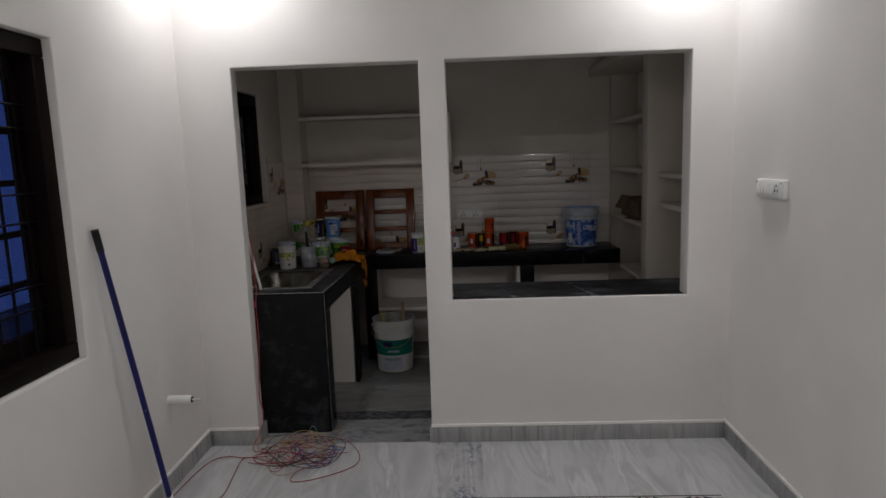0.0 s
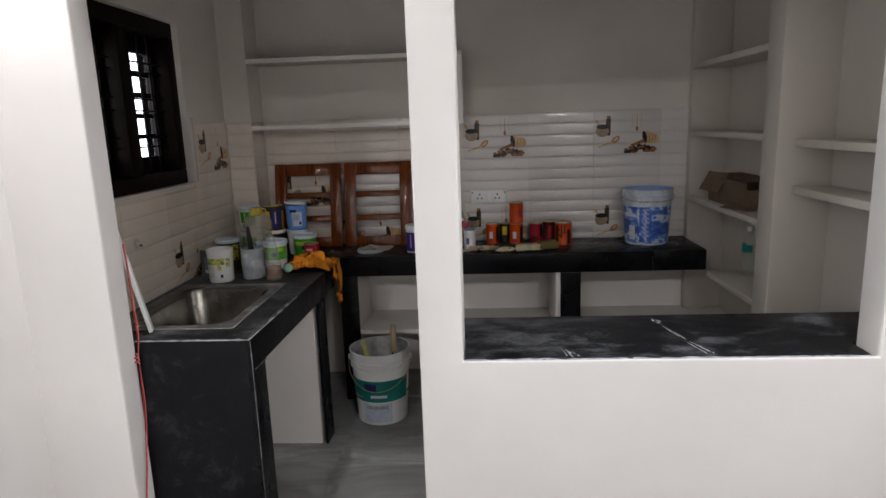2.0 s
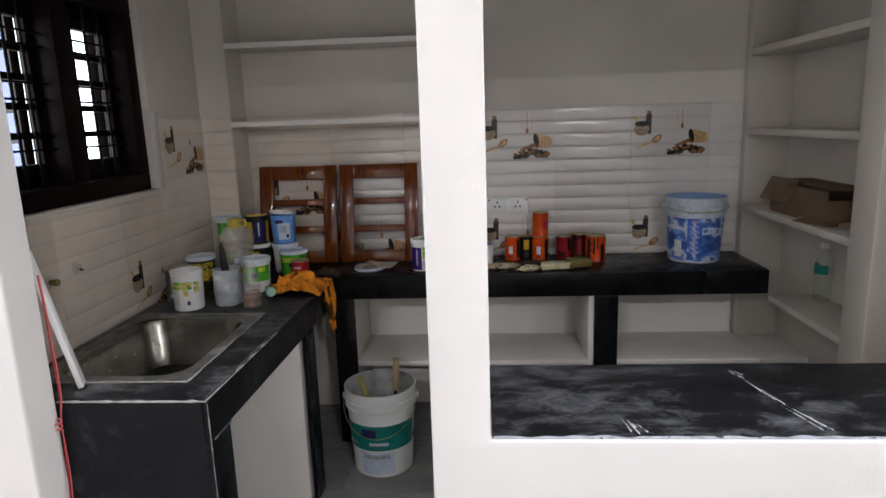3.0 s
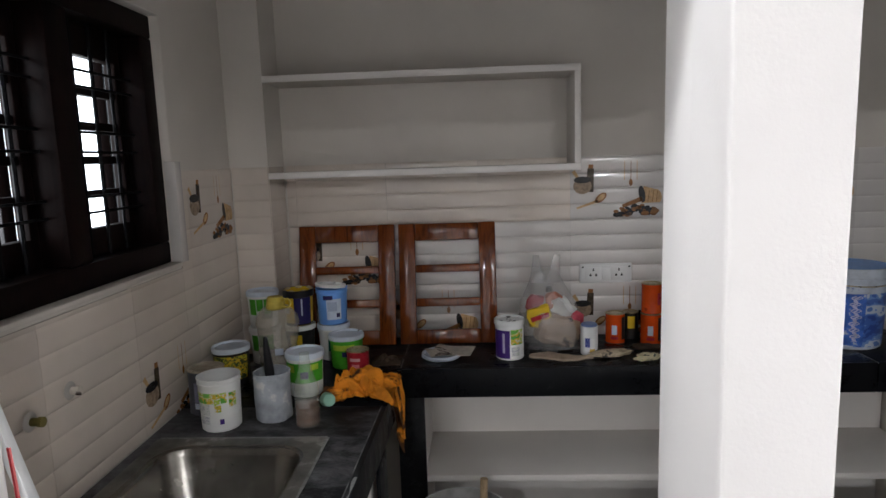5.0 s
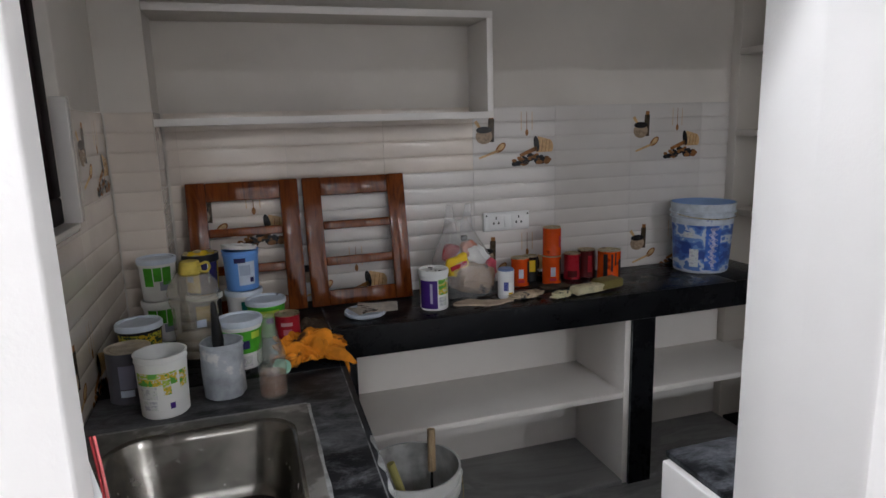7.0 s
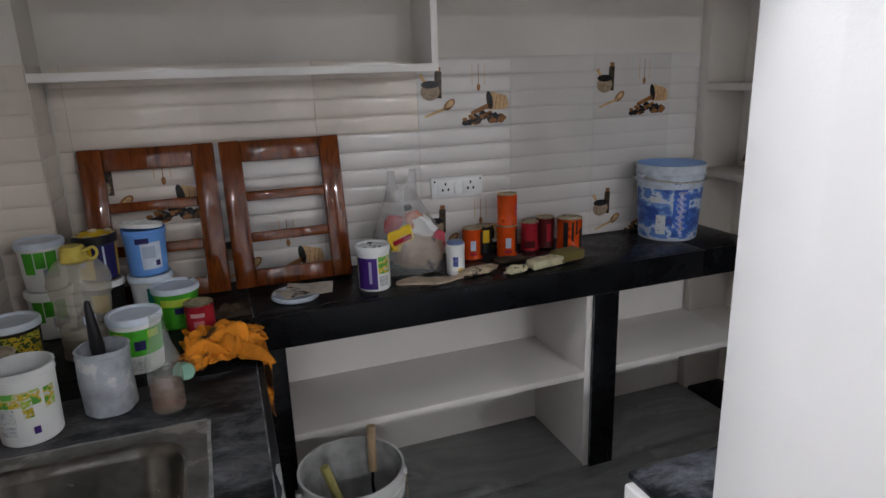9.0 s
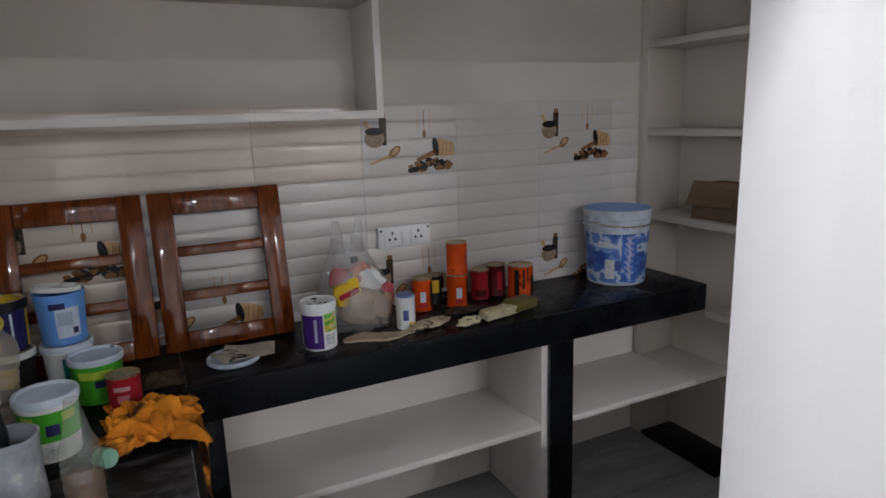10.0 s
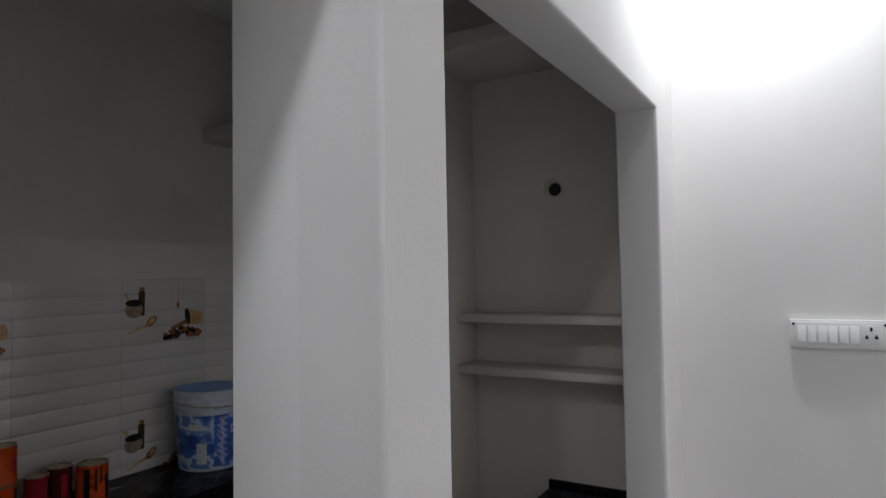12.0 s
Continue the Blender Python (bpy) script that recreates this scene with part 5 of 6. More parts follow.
# ---- buckets ----
def bucket(name, x, y, z, rt, rb, h, body, inner, label, bands, handle_drop):
    t = thing(name, x, y, z, 0, label, "bucket")

    def rad(v):
        return rb + (rt - rb) * v / h
    pr = [(rb * 0.95, 0.0), (rb, 0.005), (rad(0.78 * h), 0.78 * h), (rt * 1.02, 0.785 * h), (rt * 1.02, 0.80 * h), (rad(0.8 * h), 0.805 * h), (rad(0.86 * h), 0.86 * h), (rt * 1.04, 0.865 * h), (rt * 1.04, 0.88 * h), (rt, 0.885 * h), (rt, 0.97 * h), (rt * 1.03, 0.975 * h), (rt * 1.03, h), (rt * 0.985, h)]
    part("shell", lathe(pr, 44, caps=(True, False)), body, t)
    part("lining", lathe([(rt * 0.985, h), (rad(0.5 * h) - 0.004, 0.5 * h), (rb - 0.004, 0.012), (0.0, 0.010)], 44, caps=(False, False)), inner, t)
    for z0, z1, a0, a1, m in bands:
        part("print_band", lathe([(rad(z0 * h) + 0.0008, z0 * h), (rad(z1 * h) + 0.0008, z1 * h)], 16, a0=a0, a1=a1), m, t)
    pts = []
    for i in range(9):
        a = math.pi * i / 8
        pts.append((-(rt + 0.012) * math.cos(a), -(rt + 0.006) * math.sin(a), 0.86 * h - handle_drop * math.sin(a)))
    part("handle", sweep(pts, 0.0022, 6), TIN, t, "thin wire handle")
    for sx in (-1, 1):
        part("handle_lug", boxes((sx * (rt + 0.007) - 0.008, sx * (rt + 0.007) + 0.008, -0.014, 0.014, 0.83 * h, 0.89 * h), bevel=0.003), body, t)
    return t


bucket("paint_bucket", 1.318, 5.312, TOP, 0.137, 0.118, 0.312, plain("speckled_bucket_plastic", (0.50, 0.54, 0.60), 0.5, var=0.2, scale=20, stain=(0.10, 0.16, 0.40), stain_at=0.67), BLUE, "blue and white paint bucket spattered with paint, lid pressed in",
       [(0.04, 0.70, -205, -15, BUCKET_PRINT), (0.10, 0.36, -152, -134, TEXT_PRINT), (0.52, 0.60, -165, -145, TEXT_PRINT), (0.06, 0.70, -122, -92, BLUE_PRINT)], 0.02)
pb = bpy.data.objects["paint_bucket"]
script = bmesh.new()
for k, (amp, ph, rad_) in enumerate(((4.5, 0.0, 0.0022), (3.0, 1.4, 0.0030), (5.5, 2.6, 0.0016))):
    pts = []
    for i in range(60):
        zz = 0.035 + 0.175 * i / 59
        a, rr_ = radians(-107 + (k - 1) * 2.5 + amp * math.sin(0.75 * i + ph) + 1.5 * math.sin(0.23 * i)), 0.118 + 0.019 * zz / 0.312 + 0.0012
        pts.append((rr_ * math.cos(a), rr_ * math.sin(a), zz))
    sweep(pts, rad_, 5, bm=script)
part("script_print", script, LILAC, pb, "pale lilac upright script")
part("inner_lid", lathe([(0.0, 0.298), (0.10, 0.297), (0.128, 0.299), (0.134, 0.311)], 40), plain("light_blue_lid", (0.20, 0.40, 0.82), 0.4), pb, "light blue sunken lid")
bk = bucket("mortar_bucket", -0.19, 4.872, 0.0, 0.158, 0.132, 0.40, TUB_WHITE, plain("grey_mortar_lining", (0.46, 0.46, 0.45), 0.85, var=0.3, scale=14), "white paint bucket with a teal label holding tools",
            [(0.34, 0.64, -165, -15, TEAL), (0.05, 0.32, -125, -60, PALE_PRINT), (0.50, 0.60, -118, -92, NAVY), (0.40, 0.44, -105, -70, PALE_PRINT), (0.24, 0.29, -118, -68, plain("grey_bar", (0.30, 0.32, 0.34), 0.5))], 0.14)
part("mortar", lathe([(0.142, 0.16), (0.09, 0.185), (0.0, 0.17)], 30, 0.15, 4), plain("wet_mortar", (0.16, 0.16, 0.165), 0.7, var=0.3, scale=18, bump=0.8), bk, "grey mortar residue")
for x, y, tx, ty, top, m in ((-0.13, 4.86, -0.115, 4.90, 0.505, WOOD_PALE), (-0.20, 4.82, -0.275, 4.84, 0.44, plain("yellow_wood", (0.50, 0.45, 0.16), 0.6))):
    t = thing("trowel", x, y, 0.185, 0, "wooden-handled trowel standing in the bucket", "trowel", "trowels in the bucket")
    dx, dy, dz = tx - x, ty - y, top - 0.185
    part("handle", sweep([(dx * 0.55, dy * 0.55, dz * 0.55), (dx * 0.75, dy * 0.75, dz * 0.75), (dx, dy, dz)], 0.014, 10), m, t)
    part("tang", sweep([(0.02, 0.0, 0.03), (dx * 0.3, dy * 0.3, dz * 0.35), (dx * 0.56, dy * 0.56, dz * 0.56)], 0.005, 8), IRON, t)
    part("blade", boxes((-0.05, 0.05, -0.032, 0.032, 0.0, 0.004), bevel=0.001), TIN, t)

# ---- carton on the recess shelf ----
carton = thing("carton", 1.70, 4.95, 1.102, 0, "torn open brown cardboard carton on the recess shelf", "carton")
for b in ((-0.085, 0.085, -0.24, 0.24, 0.001, 0.005), (-0.085, -0.081, -0.24, 0.24, 0.005, 0.135), (0.081, 0.085, -0.24, 0.24, 0.005, 0.145), (-0.081, 0.081, -0.24, -0.236, 0.005, 0.10), (-0.081, 0.081, 0.236, 0.24, 0.005, 0.145)):
    part("panel", boxes(b), CARD, carton)
for c, rot, s in (((-0.10, 0.13, 0.11), (0, 30, 8), (0.004, 0.20, 0.11)), ((0.0, -0.12, 0.142), (0, 92, -6), (0.004, 0.24, 0.13)), ((-0.085, -0.20, 0.022), (0, 80, 25), (0.004, 0.16, 0.11))):
    f = part("flap", boxes((-s[0] / 2, s[0] / 2, -s[1] / 2, s[1] / 2, -s[2] / 2, s[2] / 2)), CARD, carton, "loose torn flap")
    f.location, f.rotation_euler = c, tuple(radians(a) for a in rot)

scrap = thing("wood_scrap", 1.665, 4.80, 1.102, 14, "pale split wooden offcut lying on the recess shelf", "wood scrap")
bm = boxes((-0.035, 0.035, -0.10, 0.10, 0.0, 0.016), bevel=0.003)
for v in bm.verts:
    v.co.x *= 1.0 + 0.4 * v.co.y / 0.10
part("offcut", bm, WOOD_PALE, scrap)

# ---- casing strip, wires and pole ----
strip = tagged(mesh_ob("casing_strip", boxes((-0.018, 0.018, -0.007, 0.007, 0, 0.40), bevel=0.0015), WHITE_PVC), "white plastic cable casing strip leaning at the sink counter", "cable casing")
strip.matrix_world = look((-0.832, 3.80, TOP + 0.012), (-0.884, 3.735, 1.27)) @ pose(0, 0, 0, 180, 0, 30)

tangle = thing("cable_tangle", -0.55, 3.42, 0, 0, "tangle of thin red, yellow and blue wires on the floor", "cables")
rng = random.Random(7)
for i, c in enumerate(("red", "black", "pink", "red", "blue", "yellow", "black", "red", "blue", "red", "black", "yellow", "blue", "red", "yellow", "black", "red")):
    cx, cy, rx, ry = rng.uniform(-0.10, 0.08), rng.uniform(-0.10, 0.05), rng.uniform(0.06, 0.25), rng.uniform(0.06, 0.19)
    if c in ("blue", "green"):
        cx, rx, ry = 0.10, 0.11, 0.07
    pts, a0, turns = [], rng.uniform(0, 6), rng.uniform(1.0, 2.0)
    n = int(turns * 9)
    for k in range(n):
        a = a0 + turns * 2 * math.pi * k / n
        f = 1 + 0.25 * math.sin(2.3 * a + i)
        pts.append((cx + rx * f * math.cos(a), min(cy + ry * f * math.sin(a), 0.20), 0.004 + 0.014 * (1 + i % 3) * (1 + math.sin(1.7 * a + 2 * i)) + 0.003 * (i % 4)))
    part("wire", sweep(pts, 0.0017, 5), WIRE[c], tangle)
for c, pts in (("yellow", [(-0.12, 0.02, 0.01), (-0.10, 0.10, 0.05), (0.04, 0.10, 0.09), (0.10, 0.04, 0.05), (0.13, -0.10, 0.006)]),
               ("yellow", [(0.02, 0.09, 0.03), (0.05, 0.06, 0.12), (0.09, -0.04, 0.05), (0.11, -0.09, 0.01)]),
               ("green", [(0.00, 0.10, 0.03), (0.03, 0.11, 0.11), (0.06, 0.10, 0.12), (0.10, 0.06, 0.05)]),
               ("red", [(0.02, 0.05, 0.02), (0.20, 0.10, 0.05), (0.32, 0.0, 0.01), (0.31, -0.14, 0.005), (0.14, -0.26, 0.004), (0.02, -0.28, 0.004), (0.04, -0.18, 0.012), (0.16, -0.12, 0.01)]),
               ("red", [(-0.18, -0.02, 0.01), (-0.32, -0.02, 0.005), (-0.40, 0.0, 0.004), (-0.48, -0.05, 0.004), (-0.515, -0.25, 0.005), (-0.52, -0.55, 0.005), (-0.46, -0.66, 0.004), (-0.36, -0.72, 0.004)]),
               ("red", [(-0.10, -0.10, 0.006), (-0.30, -0.02, 0.006), (-0.30, -0.20, 0.004), (-0.28, -0.40, 0.004), (-0.33, -0.55, 0.004), (-0.40, -0.64, 0.004)])):
    part("wire", sweep(pts, 0.0021, 5), WIRE[c], tangle)
jb = part("wire_joint", lathe([(0.011, 0.0), (0.012, 0.002), (0.012, 0.022), (0.0, 0.023)], 12), BLACK, tangle)
jb.location = (0.03, -0.06, 0.01)
for c, dx in (("red", 0.0), ("pink", 0.004)):
    w = mesh_ob("hanging_wire", sweep([(-0.846 + dx, 3.715, 1.20), (-0.840 + dx, 3.713, 1.115), (-0.836 + dx, 3.708 + dx, 0.98), (-0.830 + dx, 3.704, 0.876), (-0.836, 3.702, 0.79), (-0.834 + dx, 3.69 + dx, 0.62), (-0.834 + dx, 3.66, 0.42), (-0.822 + dx, 3.60, 0.27), (-0.795, 3.565 + dx, 0.19),
                                       (-0.79 - 4 * dx, 3.52, 0.12), (-0.84 + 8 * dx, 3.48, 0.012), (-0.74, 3.46, 0.008)], 0.0017, 6), WIRE[c])
    tagged(w, "thin red wire hanging down the doorway edge", "wire", "hanging wires")
coil = thing("pink_tie", -0.838, 3.694, 0.775, 0, "pink cord knotted round the hanging wires", "cord")
bm = bmesh.new()
pts = [(0.007 * math.cos(k * 0.9), 0.007 * math.sin(k * 0.9), 0.0022 * k) for k in range(18)]
part("cord", sweep(pts, 0.0025, 5, bm=bm), WIRE["pink"], coil)

pole = thing("brush_pole", -1.0, 2.845, 0.0, 0, "blue painted brush pole leaning on the wall", "pole")
top = Vector((-0.094, -0.192, 1.352))
part("tube", sweep([Vector((0.0, -0.008, 0.105)), top * 0.5 + Vector((0, 0, 0.05)), top], 0.0125, 12), BLUE_POLE, pole)
part("grip", sweep([top * 0.93 + Vector((0, 0, 0.008)), top * 1.0 + Vector((0, 0, 0.004))], 0.0145, 12), BLACK, pole, "black end grip")
part("ferrule", sweep([Vector((0.045, -0.004, 0.03)), Vector((0.012, -0.006, 0.085)), Vector((-0.002, -0.009, 0.13))], 0.0095, 10), TUB_WHITE, pole, "paint-crusted ferrule")
SPONGE = plain("yellow_plastic_brush", (0.62, 0.50, 0.20), 0.7, var=0.2, scale=30, fine=200, bump=0.4, stain=(0.42, 0.36, 0.20), stain_at=0.62)
bm = boxes((-0.045, 0.045, -0.085, 0.085, 0.024, 0.056), bevel=0.010)
for v in bm.verts:
    v.co.x *= 1.0 - 0.25 * (v.co.z - 0.024) / 0.032
head = part("brush_head", bm, SPONGE, pole, "yellow plastic floor brush head")
HEAD_AT, HEAD_TURN = (0.075, -0.050, 0.0), (0, 0, radians(-24))
head.location, head.rotation_euler = HEAD_AT, HEAD_TURN
rng = random.Random(5)
for i in range(3):
    bm = bmesh.new()
    for k in range(8):
        lathe([(0.006, 0.001), (0.0075, 0.012), (0.0055, 0.026)], 8, 0.25, k + i, bm=bm, at=(-0.028 + 0.028 * i + rng.uniform(-0.002, 0.002), -0.072 + 0.0205 * k))
    tufts = part("bristle_row", bm, plain("dark_gapped_bristle", (0.34, 0.26, 0.09), 0.9, var=0.4, scale=60), pole, "row of short yellowish bristle tufts")
    tufts.location, tufts.rotation_euler = HEAD_AT, HEAD_TURN

# ---- wall tiles: ribbed, each a piece of its own ----
TW, TH, RIBS = 0.385, 0.262, 4
tile_meshes = {}


def tile_mesh(w, z_low, z_high, material):
    """A tile cut to width w and to the heights z_low..z_high of a full tile; ribs run across it."""
    key = (round(w, 4), round(z_low, 4), round(z_high, 4), material.name)
    if key in tile_meshes:
        return tile_meshes[key]
    zs = sorted({z_low, z_high} | {TH * (i + s) / RIBS for i in range(RIBS) for s in (0.0, 0.05, 0.16, 0.38, 0.62, 0.84, 0.95) if z_low < TH * (i + s) / RIBS < z_high})

    def out(z):
        s = (z / TH * RIBS) % 1.0
        return -0.0032 - 0.0045 * math.sin(math.pi * s) ** 0.45
    bm = bmesh.new()
    g = 0.0004
    cols = [[bm.verts.new((x, 0.0 if back else out(z), z - z_low + (g if z == z_low else -g if z == z_high else 0))) for z in zs] for x, back in ((g, True), (g, False), (w - g, False), (w - g, True))]
    for a, b in zip(cols, cols[1:]):
        for i in range(len(zs) - 1):
            bm.faces.new((a[i], b[i], b[i + 1], a[i + 1]))
    bm.faces.new([c[0] for c in cols][::-1])
    bm.faces.new([c[-1] for c in cols])
    bmesh.ops.recalc_face_normals(bm, faces=bm.faces)
    bm.normal_update()
    for f in bm.faces:
        f.smooth = abs(f.normal.x) < 0.5 and abs(f.normal.z) < 0.9
    for e in bm.edges:
        e.smooth = all(f.smooth for f in e.link_faces) and e.calc_face_angle(0) < 0.9
    me = bpy.data.meshes.new("tile")
    bm.to_mesh(me)
    bm.free()
    me.materials.append(material)
    tile_meshes[key] = me
    return me


def ellipse(bm, cx, cz, rx, rz, mat, turn=0.0, layer=0, n=18):
    t, out = radians(turn), -0.0086 - 0.0002 * layer
    f = bm.faces.new([bm.verts.new((cx + rx * math.cos(a) * math.cos(t) - rz * math.sin(a) * math.sin(t), out, cz + rx * math.cos(a) * math.sin(t) + rz * math.sin(a) * math.cos(t))) for a in (2 * math.pi * i / n for i in range(n))])
    f.material_index = mat


def bar(bm, x0, z0, x1, z1, w0, w1, mat, layer=0):
    d = Vector((x1 - x0, z1 - z0)).normalized()
    px, pz, out = -d.y, d.x, -0.0086 - 0.0002 * layer
    f = bm.faces.new([bm.verts.new(p) for p in ((x0 - px * w0, out, z0 - pz * w0), (x1 - px * w1, out, z1 - pz * w1), (x1 + px * w1, out, z1 + pz * w1), (x0 + px * w0, out, z0 + pz * w0))])
    f.material_index = mat


def kitchen_print():
    """The picture printed on a decor tile: mortar, bottle, spoon, utensils, a tipped cup with seeds."""
    bm = bmesh.new()
    tan, brown, dark, glass, bowl = 0, 1, 2, 3, 4
    bar(bm, 0.080, 0.115, 0.084, 0.212, 0.0155, 0.0135, glass)
    bar(bm, 0.084, 0.212, 0.085, 0.228, 0.010, 0.010, brown, 1)
    bar(bm, 0.012, 0.203, 0.036, 0.168, 0.008, 0.005, tan, 1)
    ellipse(bm, 0.050, 0.140, 0.038, 0.033, bowl, 0, 1)
    bar(bm, 0.022, 0.142, 0.078, 0.142, 0.027, 0.027, bowl, 2)
    ellipse(bm, 0.050, 0.166, 0.036, 0.014, dark, 0, 3)
    ellipse(bm, 0.126, 0.090, 0.028, 0.015, brown, 40, 2)
    ellipse(bm, 0.128, 0.092, 0.019, 0.009, tan, 40, 3)
    bar(bm, 0.026, 0.048, 0.115, 0.078, 0.0042, 0.0055, tan, 2)
    for x, low in ((0.222, 0.16), (0.248, 0.135), (0.273, 0.16)):
        bar(bm, x, low, x, 0.238, 0.0016, 0.0012, brown if x == 0.248 else tan, 1)
    ellipse(bm, 0.248, 0.150, 0.0075, 0.014, brown, 0, 2)
    bar(bm, 0.296, 0.098, 0.360, 0.090, 0.035, 0.026, tan, 1)
    ellipse(bm, 0.360, 0.090, 0.014, 0.027, tan, 8, 1)
    ellipse(bm, 0.294, 0.100, 0.013, 0.035, dark, 10, 2)
    bar(bm, 0.215, 0.052, 0.296, 0.082, 0.007, 0.010, brown, 2)
    for x0, w in ((0.318, 0.0012), (0.336, 0.0012), (0.352, 0.001)):
        bar(bm, x0, 0.066, x0 + 0.006, 0.116, w, w, brown, 3)
    rnd = random.Random(3)
    for i in range(44):
        x = 0.186 + 0.180 * rnd.random()
        z = 0.016 + 0.042 * rnd.random() * (1 - abs(x - 0.27) / 0.15)
        ellipse(bm, x, z, rnd.uniform(0.009, 0.018), rnd.uniform(0.006, 0.010), dark if rnd.random() < 0.62 else brown, rnd.uniform(-30, 30), 3 + i % 5, 10)
    bmesh.ops.recalc_face_normals(bm, faces=bm.faces)
    for f in bm.faces:
        if f.normal.y > 0:
            f.normal_flip()
    me = bpy.data.meshes.new("printed_picture")
    bm.to_mesh(me)
    bm.free()
    for m in (CUP_TAN, CUP_BROWN, PRINT_DARK, PRINT_BOTTLE, plain("print_bowl", (0.30, 0.22, 0.15), 0.25, var=0.3, scale=70)):
        me.materials.append(m)
    return me


PICTURE = kitchen_print()


def tile_run(parent, m, cols, rows, top, pictures=(), skip=(), material=TILE, tan=(), relief=1.0):
    """Tiles over a wall; m carries local x along the wall, z up, -y into the room. cols: joints; rows: (low, high)."""
    for ci, (a, b) in enumerate(zip(cols, cols[1:])):
        for ri, (low, high) in enumerate(rows):
            if (ci, ri) in skip:
                continue
            base = top - (ri + 1) * TH
            t = new("tile", tile_mesh(b - a, low - base, high - base, TILE_TAN if (ci, ri) in tan else material))
            t.parent = parent
            t.matrix_world = m @ pose(a, 0, low) @ Matrix.Diagonal((1, relief, 1, 1))
            if (ci, ri) in pictures:
                p = new("printed_picture", PICTURE)
                p.parent = t
                p.location = (0, 0, base - low)
                tagged(p, "printed mortar, bottle, spoon and spilled seeds")


ROWS3 = [(1.343, 1.605), (1.081, 1.343), (0.852, 1.081)]
NORTH = pose(0, YB + 0.0078, 0)
tile_run(wall_kitchen_north, NORTH, [-0.918, -0.88, -0.495, -0.11, 0.274, 0.659, 1.043, 1.428, 1.585], ROWS3, 1.605,
         pictures={(4, 0), (6, 0), (1, 1), (2, 2), (4, 2), (6, 2)}, tan={(0, 0), (0, 1), (0, 2), (1, 0), (1, 1), (1, 2), (2, 0), (3, 0)})
WEST = Matrix.Translation((KL - 0.0078, 0, 0)) @ pose(0, 0, 0, 0, 0, 90)
tile_run(wall_kitchen_west, WEST, [3.712, 4.116, 4.501, 4.812, 4.886, 5.271, 5.281], [(1.343, 1.605), (1.081, 1.343), (0.852, 1.081)], 1.605,
         pictures={(4, 0)}, skip={(0, 0), (1, 0), (2, 0), (3, 0), (0, 1), (1, 1), (2, 1), (2, 2), (3, 2)}, material=TILE_TAN, relief=0.6)
tile_run(wall_kitchen_west, WEST, [3.712, 4.116, 4.501, 4.812], [(1.30, 1.30), (1.081, 1.290)], 1.605, skip={(0, 0), (1, 0), (2, 0)}, material=TILE_TAN, relief=0.6)
tile_run(wall_kitchen_west, WEST, [4.812, 4.886], [(1.343, 1.605)], 1.605, material=TILE_TAN, relief=0.6)
tile_run(wall_kitchen_west, WEST, [4.501, 4.886], [(1.30, 1.30), (1.08, 1.08), (0.852, 1.081)], 1.605, pictures={(0, 2)}, skip={(0, 0), (0, 1)}, material=TILE_TAN, relief=0.6)
tile_run(pier, pose(0, 5.283 - 0.0002, 0), [KL + 0.002, -0.928], ROWS3, 1.605, material=TILE_TAN)
tile_run(pier, Matrix.Translation((-0.9278, 0, 0)) @ pose(0, 0, 0, 0, 0, 90), [5.281, YB - 0.003], ROWS3, 1.605, material=TILE_TAN, relief=0.35)

# ---- floor slabs and inlaid border ----
def slab(x0, x1, y0, y1, m):
    g = 0.0003
    cx, cy = (x0 + x1) / 2, (y0 + y1) / 2
    o = mesh_ob("floor_slab", boxes((x0 - cx + g, x1 - cx - g, y0 - cy + g, y1 - cy - g, -0.012, 0.0), bevel=0.0004), m, smooth=False)
    o.parent, o.location = floor, (cx, cy, 0)


def tiling(x0, x1, y0, y1, nx, ny, m):
    for i in range(nx):
        for j in range(ny):
            slab(x0 + (x1 - x0) * i / nx, x0 + (x1 - x0) * (i + 1) / nx, y0 + (y1 - y0) * j / ny, y0 + (y1 - y0) * (j + 1) / ny, m)


BX0, BX1, BY1, BW = -0.775, 1.555, 2.972, 0.064
for xa, xb, stone in ((XL, -0.46, MARBLE_Y), (-0.46, 0.19, MARBLE_Y), (0.19, 0.44, MARBLE_VEINED), (0.44, 1.12, MARBLE_Y), (1.12, XR, MARBLE_Y)):
    slab(xa, xb, BY1, YF, stone)
tiling(XL, BX0, YH, BY1, 1, 6, MARBLE_Y)
tiling(BX1, XR, YH, BY1, 1, 6, MARBLE_Y)
tiling(BX0 + BW, BX1 - BW, YH, 2.70, 2, 8, MARBLE_X)
tiling(BX0 + BW, BX1 - BW, 2.70, BY1 - BW, 2, 1, MARBLE_PATCHY)
slab(BX0, BX1, BY1 - BW, BY1, MARBLE_X)
slab(BX0, BX0 + BW, YH, BY1 - BW, MARBLE_X)
slab(BX1 - BW, BX1, YH, BY1 - BW, MARBLE_X)
tiling(-0.82, 0.155, YF, 3.89, 1, 1, MARBLE_DOOR)
slab(-0.82, 0.165, 3.89, 4.02, MARBLE_DARK)
tiling(-1.05, XR, 4.04, YB, 4, 3, MARBLE_GREY)
slab(-1.05, 0.165, 4.02, 4.04, MARBLE_GREY)
tagged(mesh_ob("granite_offcut", boxes((1.60, 1.795, 4.98, 5.42, 0.001, 0.022), bevel=0.002), GRANITE), "black granite offcut lying in the lower recess", "stone slab")

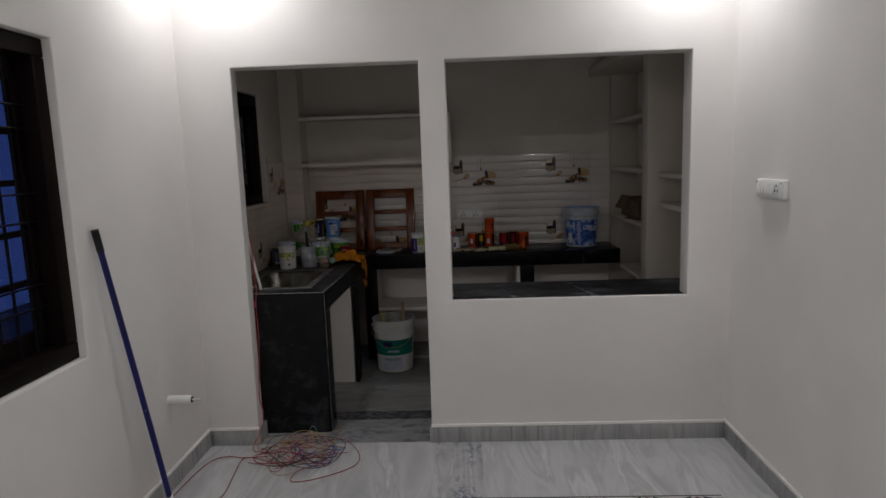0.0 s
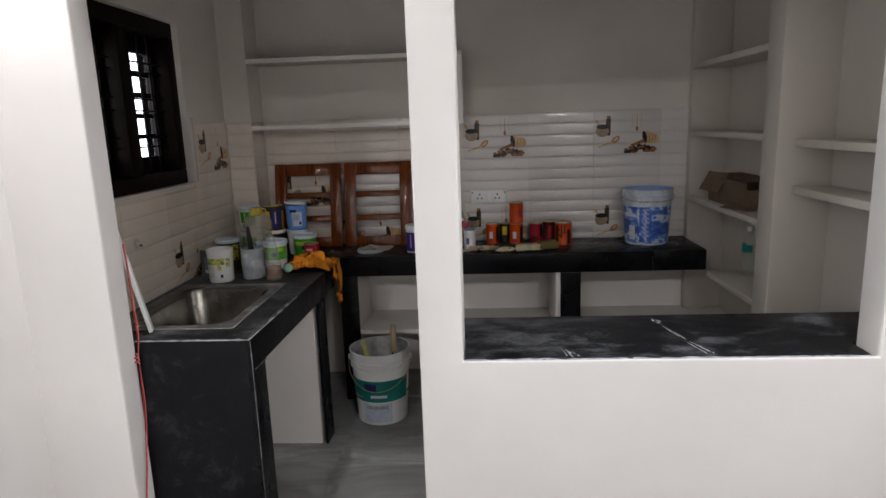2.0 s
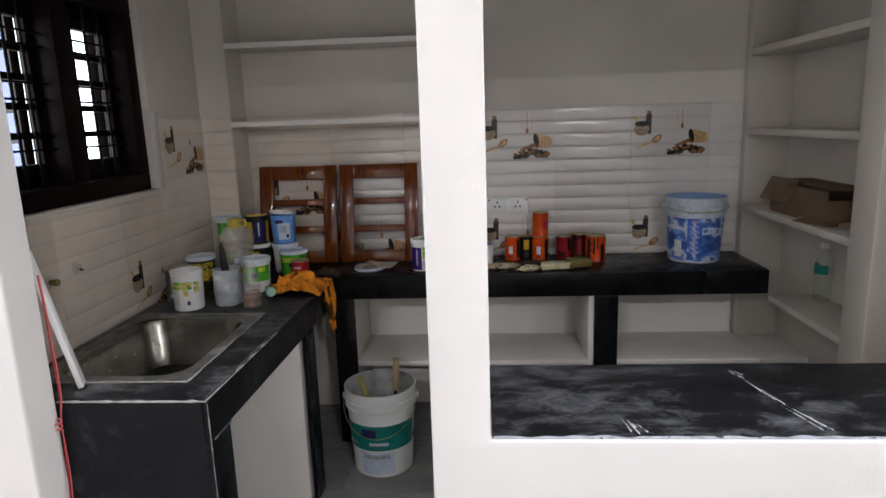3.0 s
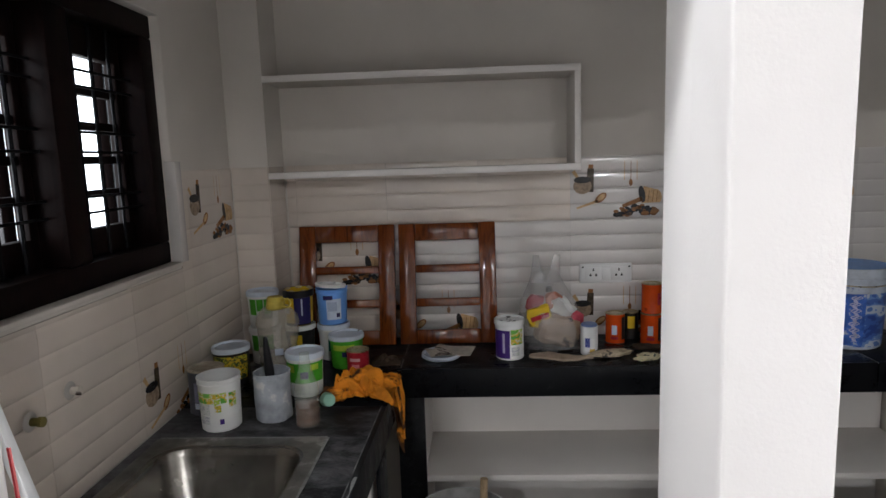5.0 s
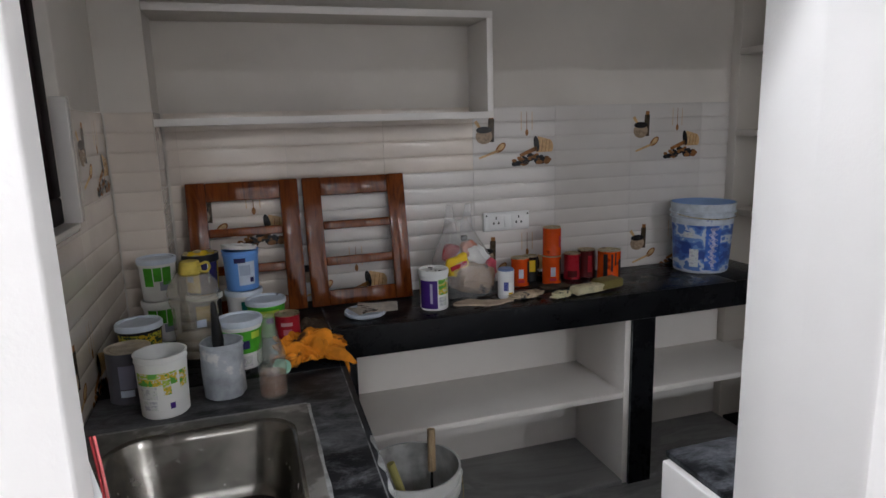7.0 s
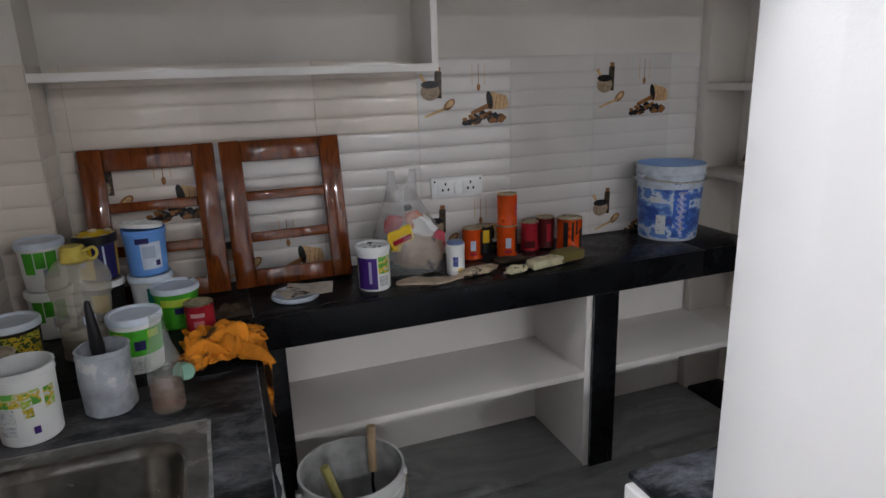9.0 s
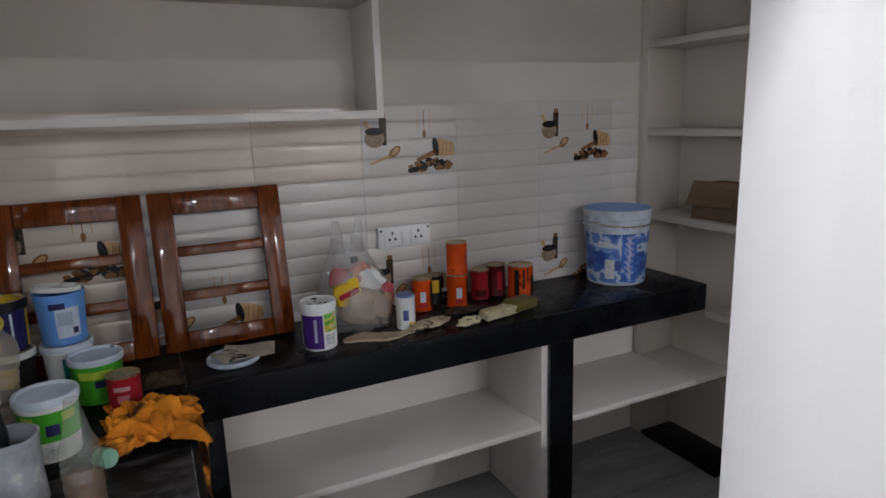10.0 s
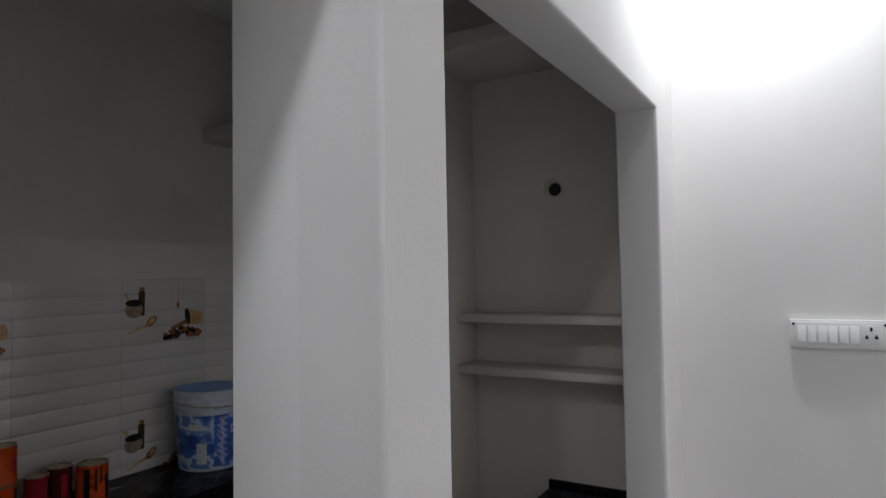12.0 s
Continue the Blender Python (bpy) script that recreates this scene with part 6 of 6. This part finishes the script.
INLAY_BLACK = plain("black_inlay", (0.02, 0.02, 0.02), 0.3)
INLAY_RED = plain("red_inlay", (0.11, 0.03, 0.025), 0.35, var=0.3, scale=40)
motif = bmesh.new()


def prism(bm, pts, mat):
    low, high = [bm.verts.new((x, y, 0.0)) for x, y in pts], [bm.verts.new((x, y, 0.0009)) for x, y in pts]
    fs = [bm.faces.new(high)] + [bm.faces.new((low[i], low[(i + 1) % len(pts)], high[(i + 1) % len(pts)], high[i])) for i in range(len(pts))]
    for f in fs:
        f.material_index = mat


n = int((BX1 - BX0 - 0.03) / 0.21)
step = (BX1 - BX0 - 0.03) / n
HB = BW / 2 - 0.013
prism(motif, [(-0.024, 0), (0, -HB * 0.85), (0.024, 0), (0, HB * 0.85)], 1)
prism(motif, [(-0.028, -HB), (-0.028, HB), (-0.078, 0)][::-1], 0)
prism(motif, [(0.028, HB), (0.028, -HB), (0.078, 0)][::-1], 0)
prism(motif, [(-0.115, -HB - 0.010), (0.115, -HB - 0.010), (0.115, -HB - 0.003), (-0.115, -HB - 0.003)], 0)
prism(motif, [(-0.115, HB + 0.003), (0.115, HB + 0.003), (0.115, HB + 0.010), (-0.115, HB + 0.010)], 0)
prism(motif, [(0.078, -0.0022), (0.115, -0.0022), (0.115, 0.0022), (0.078, 0.0022)], 0)
prism(motif, [(-0.115, -0.0022), (-0.078, -0.0022), (-0.078, 0.0022), (-0.115, 0.0022)], 0)
bmesh.ops.recalc_face_normals(motif, faces=motif.faces)
first = mesh_ob("inlay_piece", motif, (INLAY_BLACK, INLAY_RED), smooth=False)
INLAY = first.data
first.parent, first.location = floor, (BX0 + 0.015 + step / 2, BY1 - BW / 2, 0.0)
for i in range(1, n):
    o = new("inlay_piece", INLAY)
    o.parent, o.location = floor, (BX0 + 0.015 + step * (i + 0.5), BY1 - BW / 2, 0.0)
for x in (BX0 + BW / 2, BX1 - BW / 2):
    for i in range(14):
        o = new("inlay_piece", INLAY)
        o.parent, o.location, o.rotation_euler = floor, (x, BY1 - BW - 0.23 * (i + 0.5), 0.0), (0, 0, radians(90))
